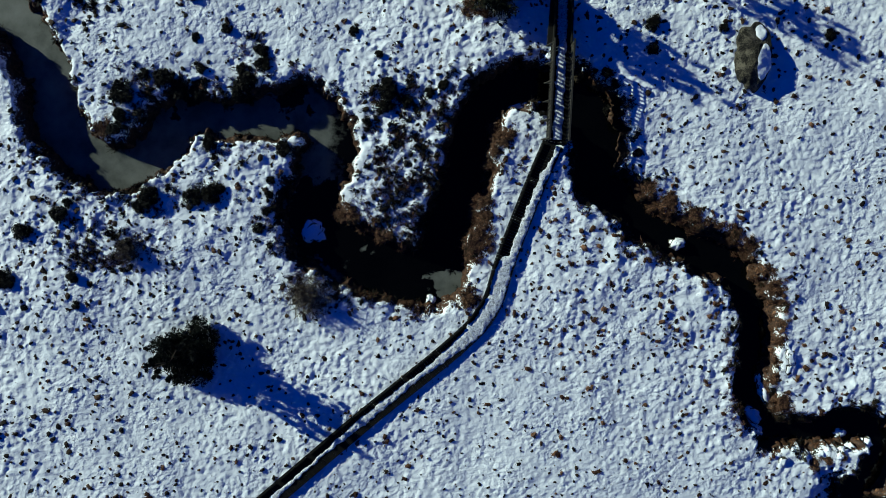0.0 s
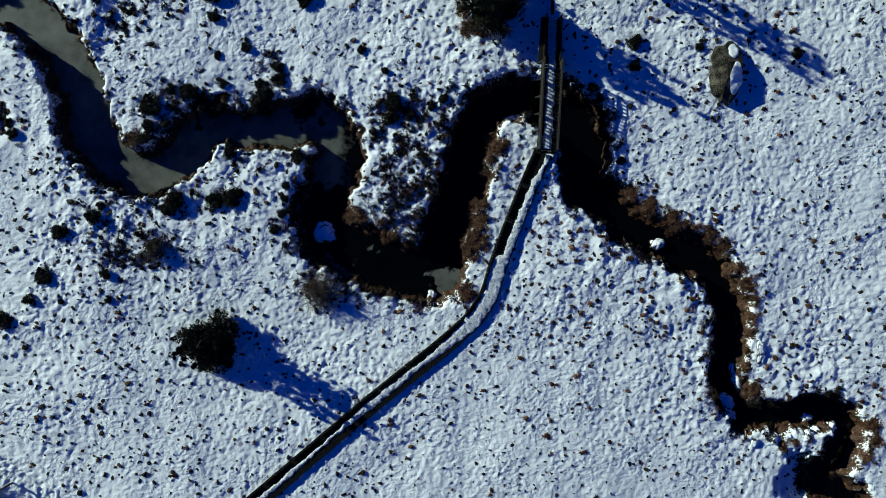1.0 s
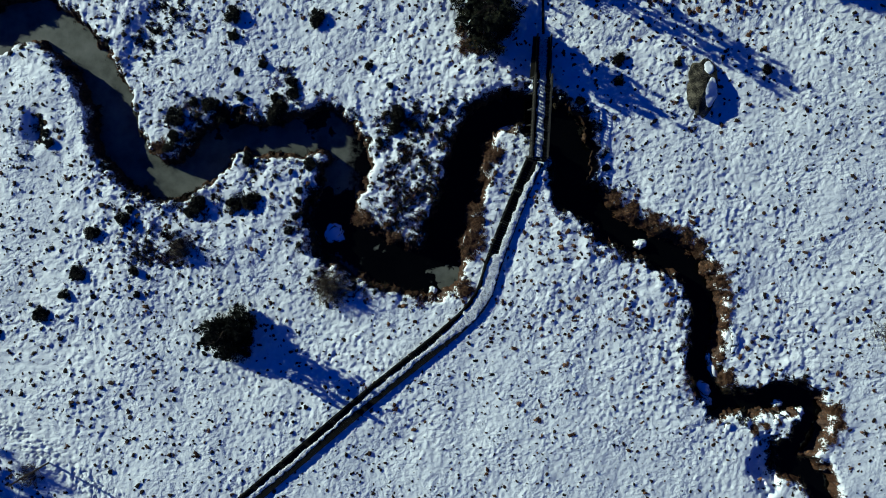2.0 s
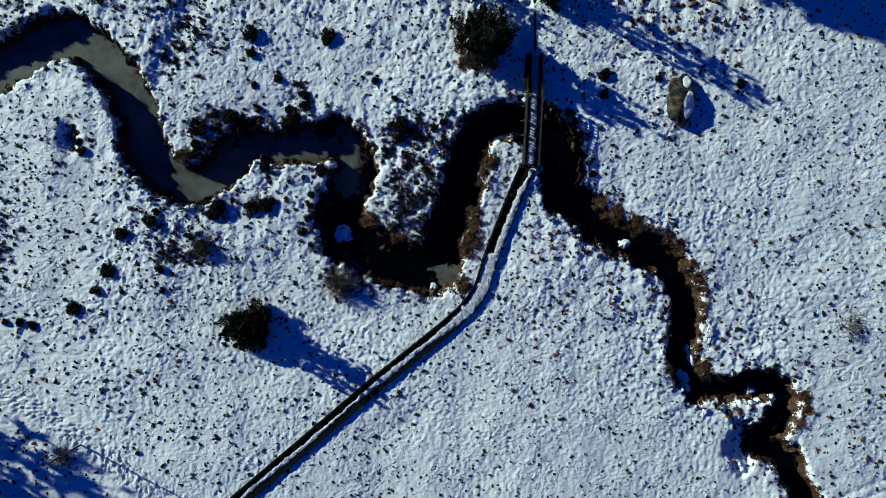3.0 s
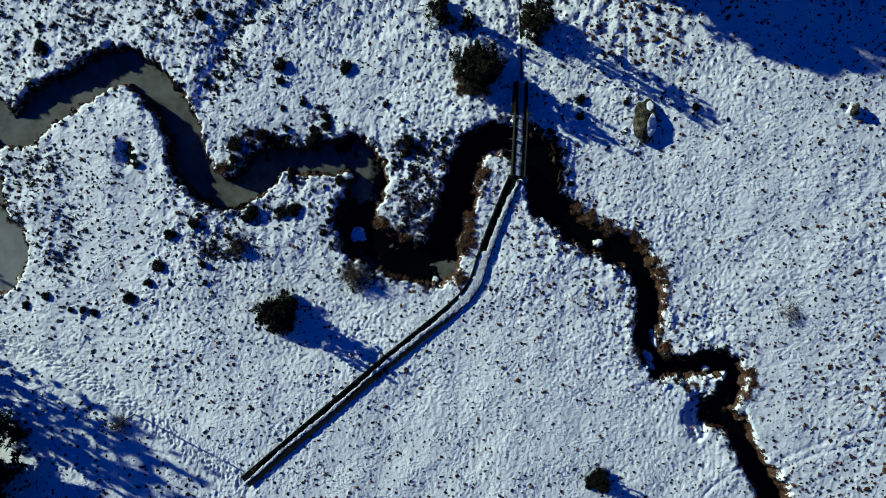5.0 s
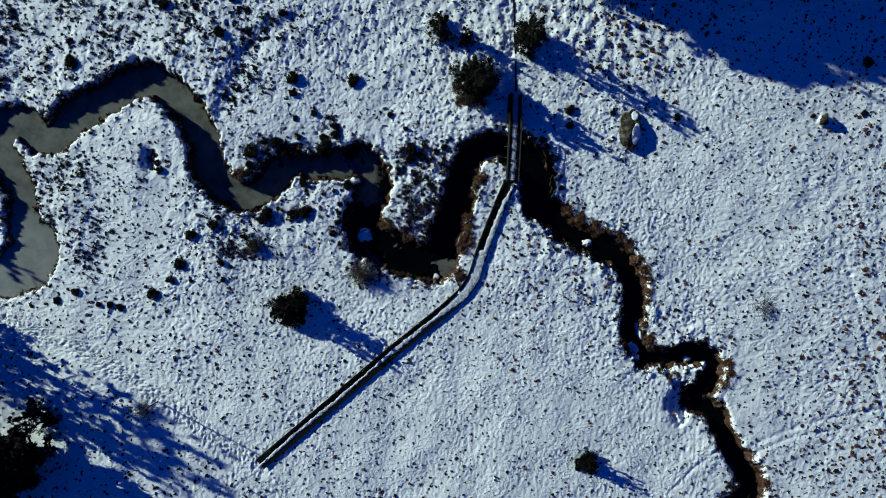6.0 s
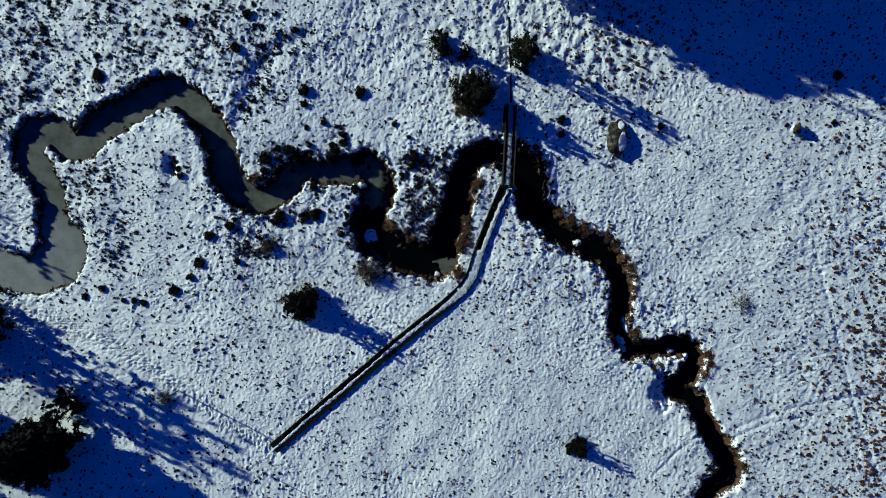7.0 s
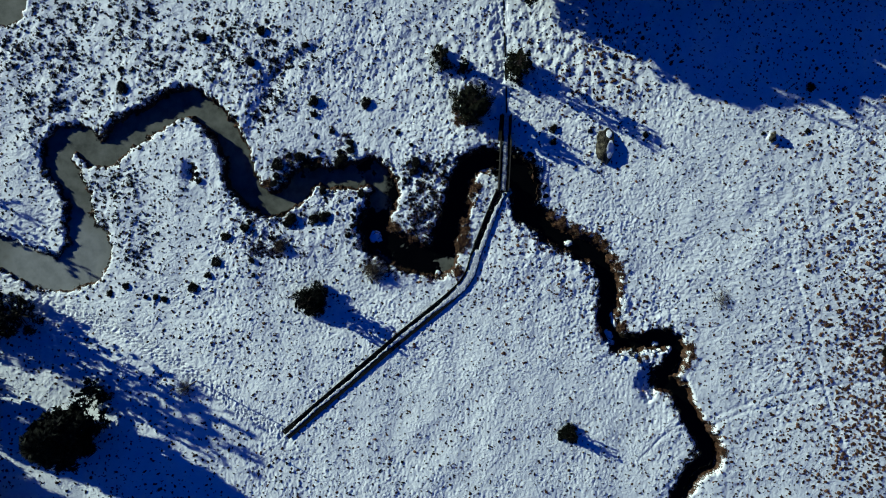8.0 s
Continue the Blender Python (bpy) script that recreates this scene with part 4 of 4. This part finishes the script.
# Stones, plus snow ledges, strips and patches built with the same stone core.
STONES = [(13.96, 4.98, .55, .42, .32, 10), (20.35, -6.0, .35, .9, .5, 25), (21.3, -10.6, .46, .46, .5, 0), (22.8, -10.4, .42, .5, .5, 30), (24.0, -10.1, .34, .3, .45, 12), (25.6, -9.9, .42, .32, .4, 15), (26.4, -9.7, .4, .3, .4, -20), (24.7, -10.9, .5, .4, .4, 40), (25.3, -10.2, .3, .26, .4, 0)]
STONES += [(27.9, -9.6, .4, .45, .5, 0), (22.1, -9.8, .25, .2, .4, 50), (19.7, -8.6, .7, .5, .25, -40), (26.0, -8.9, .5, .36, .2, 10), (21.5, -2.2, .32, .5, .2, 2), (21.65, -3.1, .34, .6, .2, 20), (21.6, -4.0, .28, .5, .2, -10), (-3.95, 0.9, .35, .45, .4, 0), (20.0, -4.9, .3, .5, .35, 20), (1.0, 1.6, .5, .8, .5, -30), (-12.5, 5.9, .9, .8, .25, 10), (19.6, -7.6, .5, .8, .3, 30), (5.3, 10.85, .5, .32, .2, 25), (2.9, 15.0, 1.1, .22, .3, 8)]
for i, (x, y, a, b, c, r) in enumerate(STONES):
    in_water = at_ground(BANK, x, y) < 0.15
    build_stone(11.3 + i * 3.7, x, y, (a, b, c), (WATER_Z + 0.12) if in_water else ground_z(x, y) - 0.6 * c, "snow lump on a stone core in the dark stream" if in_water else "snow lump on a stone core on the stream bank", r)

# ---- boardwalk and footbridge ----
WALK_Z, WALK_W = 0.13, 1.48


def along(line):
    d = np.hypot(*np.diff(line[:, :2], axis=0).T)
    return np.concatenate([[0], np.cumsum(d)])


S = along(WALK)


def on_walk(s, off=0.0, line=WALK, run=None):
    run = S if run is None else run
    x, y = np.interp(s, run, line[:, 0]), np.interp(s, run, line[:, 1])
    e = 0.15
    dx = np.interp(s + e, run, line[:, 0]) - np.interp(s - e, run, line[:, 0])
    dy = np.interp(s + e, run, line[:, 1]) - np.interp(s - e, run, line[:, 1])
    n = math.hypot(dx, dy) or 1
    return x - dy / n * off, y + dx / n * off, math.degrees(math.atan2(dy, dx))


boardwalk = empty("boardwalk", (0, 0, 0), "raised dark timber boardwalk partly covered with snow", "boardwalk")
for side in (-1, 1):
    for k in range(int(S[-1] / 2.9)):
        s0, s1 = k * 2.9 + 0.05, min(k * 2.9 + 2.85, S[-1])
        a, b = on_walk(s0, side * 0.52), on_walk(s1, side * 0.52)
        part("bearer", box(bmesh.new(), (a[0], a[1], WALK_Z - 0.13), (b[0], b[1], WALK_Z - 0.13), 0.12, 0.16), PLANK, boardwalk)
        part("post", box(bmesh.new(), (a[0], a[1], -0.8), (a[0], a[1], WALK_Z - 0.2), 0.12, 0.12), PLANK, boardwalk)
        if side < 0:
            a, b = on_walk(s0 + 0.1, side * 0.64), on_walk(s1 - 0.15, side * 0.64)
            part("kerb", box(bmesh.new(), (a[0], a[1], WALK_Z + 0.10), (b[0], b[1], WALK_Z + 0.10), 0.055, 0.13, 0.008), PLANK, boardwalk)

# footbridge: deck, rails and struts
bridge = empty("footbridge", (0, 0, 0), "dark timber footbridge with close-set balusters over the stream", "footbridge")
B0, B1 = Vector((4.80, 12.15)), Vector((5.16, 19.2))
BD = (B1 - B0).normalized()
BN = Vector((-BD.y, BD.x))
DECK_Z = 0.68


def on_bridge(s, off, z):
    p = B0 + BD * s + BN * off
    return (p.x, p.y, z)


LEN = (B1 - B0).length - 0.5
for off in (-0.5, 0.5):
    part("girder", box(bmesh.new(), on_bridge(-0.3, off, DECK_Z - 0.2), on_bridge(LEN + 0.3, off, DECK_Z - 0.2), 0.16, 0.28, 0.01), PLANK, bridge)
for off in (-0.66, 0.66):
    handrail = part("handrail", box(bmesh.new(), on_bridge(-0.15, off, DECK_Z + 1.13), on_bridge(LEN + 0.15, off, DECK_Z + 1.13), 0.13, 0.05, 0.01), RAIL, bridge)
    for k in range(6):
        s = 0.05 + k * (LEN - 0.1) / 5
        part("railing_post", box(bmesh.new(), on_bridge(s, off, DECK_Z - 0.25), on_bridge(s, off, DECK_Z + 1.1), 0.10, 0.10, 0.01), RAIL, handrail)
        if off > 0:
            part("strut", box(bmesh.new(), on_bridge(s, off + 0.36, DECK_Z - 0.12), on_bridge(s, off + 0.02, DECK_Z + 0.85), 0.07, 0.07), RAIL, handrail)
            part("outrigger", box(bmesh.new(), on_bridge(s, off - 0.3, DECK_Z - 0.12), on_bridge(s, off + 0.42, DECK_Z - 0.12), 0.09, 0.09), RAIL, handrail)
    for z, h in ((0.12, 0.17), (0.51, 0.15), (0.89, 0.14)):
        part("rail_board", box(bmesh.new(), on_bridge(-0.1, off, DECK_Z + z), on_bridge(LEN + 0.1, off, DECK_Z + z), 0.035, h), RAIL, handrail)
    for s in np.arange(0.1, LEN, 0.26):
        part("baluster", box(bmesh.new(), on_bridge(s, off * 1.05, DECK_Z + 0.05), on_bridge(s, off * 1.05, DECK_Z + 1.12), 0.10, 0.04), RAIL, handrail)
for off in (-0.62, 0.62):
    a, b = on_bridge(LEN + 0.1, off, 0.65), on_bridge(LEN + 3.6, off * 0.92, 0.42)
    part("side_board", box(bmesh.new(), a, b, 0.10, 0.95, 0.01), PLANK, bridge)
part("side_board", box(bmesh.new(), on_bridge(LEN + 0.05, 0.85, 0.6), on_bridge(LEN + 3.5, 0.72, 0.33), 0.34, 0.12, 0.01), PLANK, bridge)

# snow lying on the deck
def snow_strip(name, line, z_of, lo, hi, label, seed, mat):
    run = along(line)
    rows, faces = [], []
    steps = np.arange(0.05, run[-1] - 0.05, 0.07)
    for i, s in enumerate(steps):
        a = lo(s) + 0.14 * float(perlin(s * 1.7, 0.3, seed)) + 0.09 * float(perlin(s * 4.3, 0.7, seed)) + 0.07 * float(perlin(s * 9.1, 0.2, seed))
        b = hi(s) + 0.14 * float(perlin(s * 1.9, 5.3, seed)) + 0.09 * float(perlin(s * 4.7, 4.7, seed)) + 0.07 * float(perlin(s * 8.7, 4.2, seed))
        b = max(b, a + 0.02)
        for j in range(11):
            u = 0.5 - 0.5 * math.cos(math.pi * j / 10)
            x, y, _ = on_walk(s, a + (b - a) * u, line, run)
            h = 0.055 * min(1.0, 4 * u, 4 * (1 - u))
            if 0 < j < 10:
                h = max(0.004, h + 0.07 * float(perlin(x * 3.1, y * 3.1, seed + 1)) + 0.05 * float(perlin(x * 7.3, y * 7.3, seed + 2)))
            rows.append((x, y, z_of(s) + h * min(1, (b - a) / 0.12)))
        if i:
            k = 11 * i
            faces += [(k - 11 + j, k - 10 + j, k + 1 + j, k + j) for j in range(10)]
    return mesh_np(name, np.array(rows), np.array(faces), mat, None, label, True)


bend = 14.5
tagged(snow_strip("walkway_snow", WALK, lambda s: WALK_Z + 0.004, lambda s: (0.35 - 0.28 * min(1, max(0, s - 1.2)) if s < 8.5 else -0.22 - 0.25 * min(1, s - 8.5)) if s < bend else -0.47 + 0.26 * min(1, (s - bend) / 4) + 0.07 * math.sin(s * 0.45) + 0.05 * min(1, max(0, s - 20) / 6), lambda s: (0.62 if s < bend else 0.62 - 0.36 * min(1, (s - bend) / 5) + 0.07 * math.sin(s * 0.6) - 0.08 * min(1, max(0, s - 20) / 6)), "trampled strip of snow on the boardwalk", 61, TRODDEN), category="snow", kind="stuff")
BLINE = np.array([on_bridge(s, 0, 0)[:2] for s in np.linspace(0.0, LEN + 3.7, 60)])
tagged(snow_strip("bridge_snow", BLINE, lambda s: DECK_Z + 0.004 if s < LEN else DECK_Z + 0.004 - (s - LEN) * 0.2, lambda s: -0.34, lambda s: 0.28, "shaded snow trodden along the bridge deck", 71, TRODDEN), category="snow", kind="stuff")

# edging of the snowed-up track north of the bridge
edging = empty("track_edging", (0, 0, 0), "dark timber edging along the snow-covered track", "edging")
TRAIL = spline([(5.35, 22.6), (5.25, 28.0), (5.05, 33.0), (4.85, 44.0)], 1.0)
for p, q in zip(TRAIL[:-1:2], TRAIL[2::2]):
    z = max(ground_z(*p), ground_z(*q)) + 0.02
    p, q = p + (0.10 * float(perlin(0.3, p[1] * 0.4, 91)), 0), q + (0.10 * float(perlin(0.3, q[1] * 0.4, 91)), 0)
    part("sleeper", box(bmesh.new(), (p[0], p[1], z), (q[0], q[1], z), 0.20, 0.14, 0.02), PLANK, edging)

# poles beside the path
for x, y, h, r, label in ((-36.9, -13.8, 4.9, 0.09, "tall slender wooden pole beside the trodden path"), (-26.1, -24.2, 1.9, 0.06, "short wooden post standing in the snow")):
    th = empty("wooden_pole", (x, y, ground_z(x, y) - 0.1), label, "pole")
    mesh_np("shaft", *limbs([((0, 0, 0), (0.01, 0, h), r, r * 0.8)]), BARK, th)
    part("cap", box(bmesh.new(), (-r * 1.3, 0, h), (r * 1.3, 0, h), r * 2.6, 0.05, 0.01), RAIL, th)

# planks of the walk and the bridge, one by one
bm = box(bmesh.new(), (-0.5 * WALK_W, 0, 0), (0.5 * WALK_W, 0, 0), 0.195, 0.05, 0.006)
plank = part("plank", bm, PLANK, boardwalk)
plank_mesh, first = plank.data, True
for s in np.arange(0.1, S[-1], 0.21):
    x, y, a = on_walk(s)
    ob = plank if first else new("plank", plank_mesh)
    first = False
    ob.parent = boardwalk
    ob.matrix_basis = pose(x, y, WALK_Z - 0.025 + rng.uniform(-0.006, 0.006), 0, 0, a + 90 + rng.uniform(-0.8, 0.8))
for s in np.arange(-0.2, LEN + 3.7, 0.21):
    ob = new("plank", plank_mesh)
    ob.parent = bridge
    x, y, _ = on_bridge(s, 0, 0)
    ob.matrix_basis = pose(x, y, DECK_Z - 0.025 - max(0, s - LEN) * 0.2, 0, 0, math.degrees(math.atan2(BD.y, BD.x)) + 90 + rng.uniform(-0.6, 0.6))
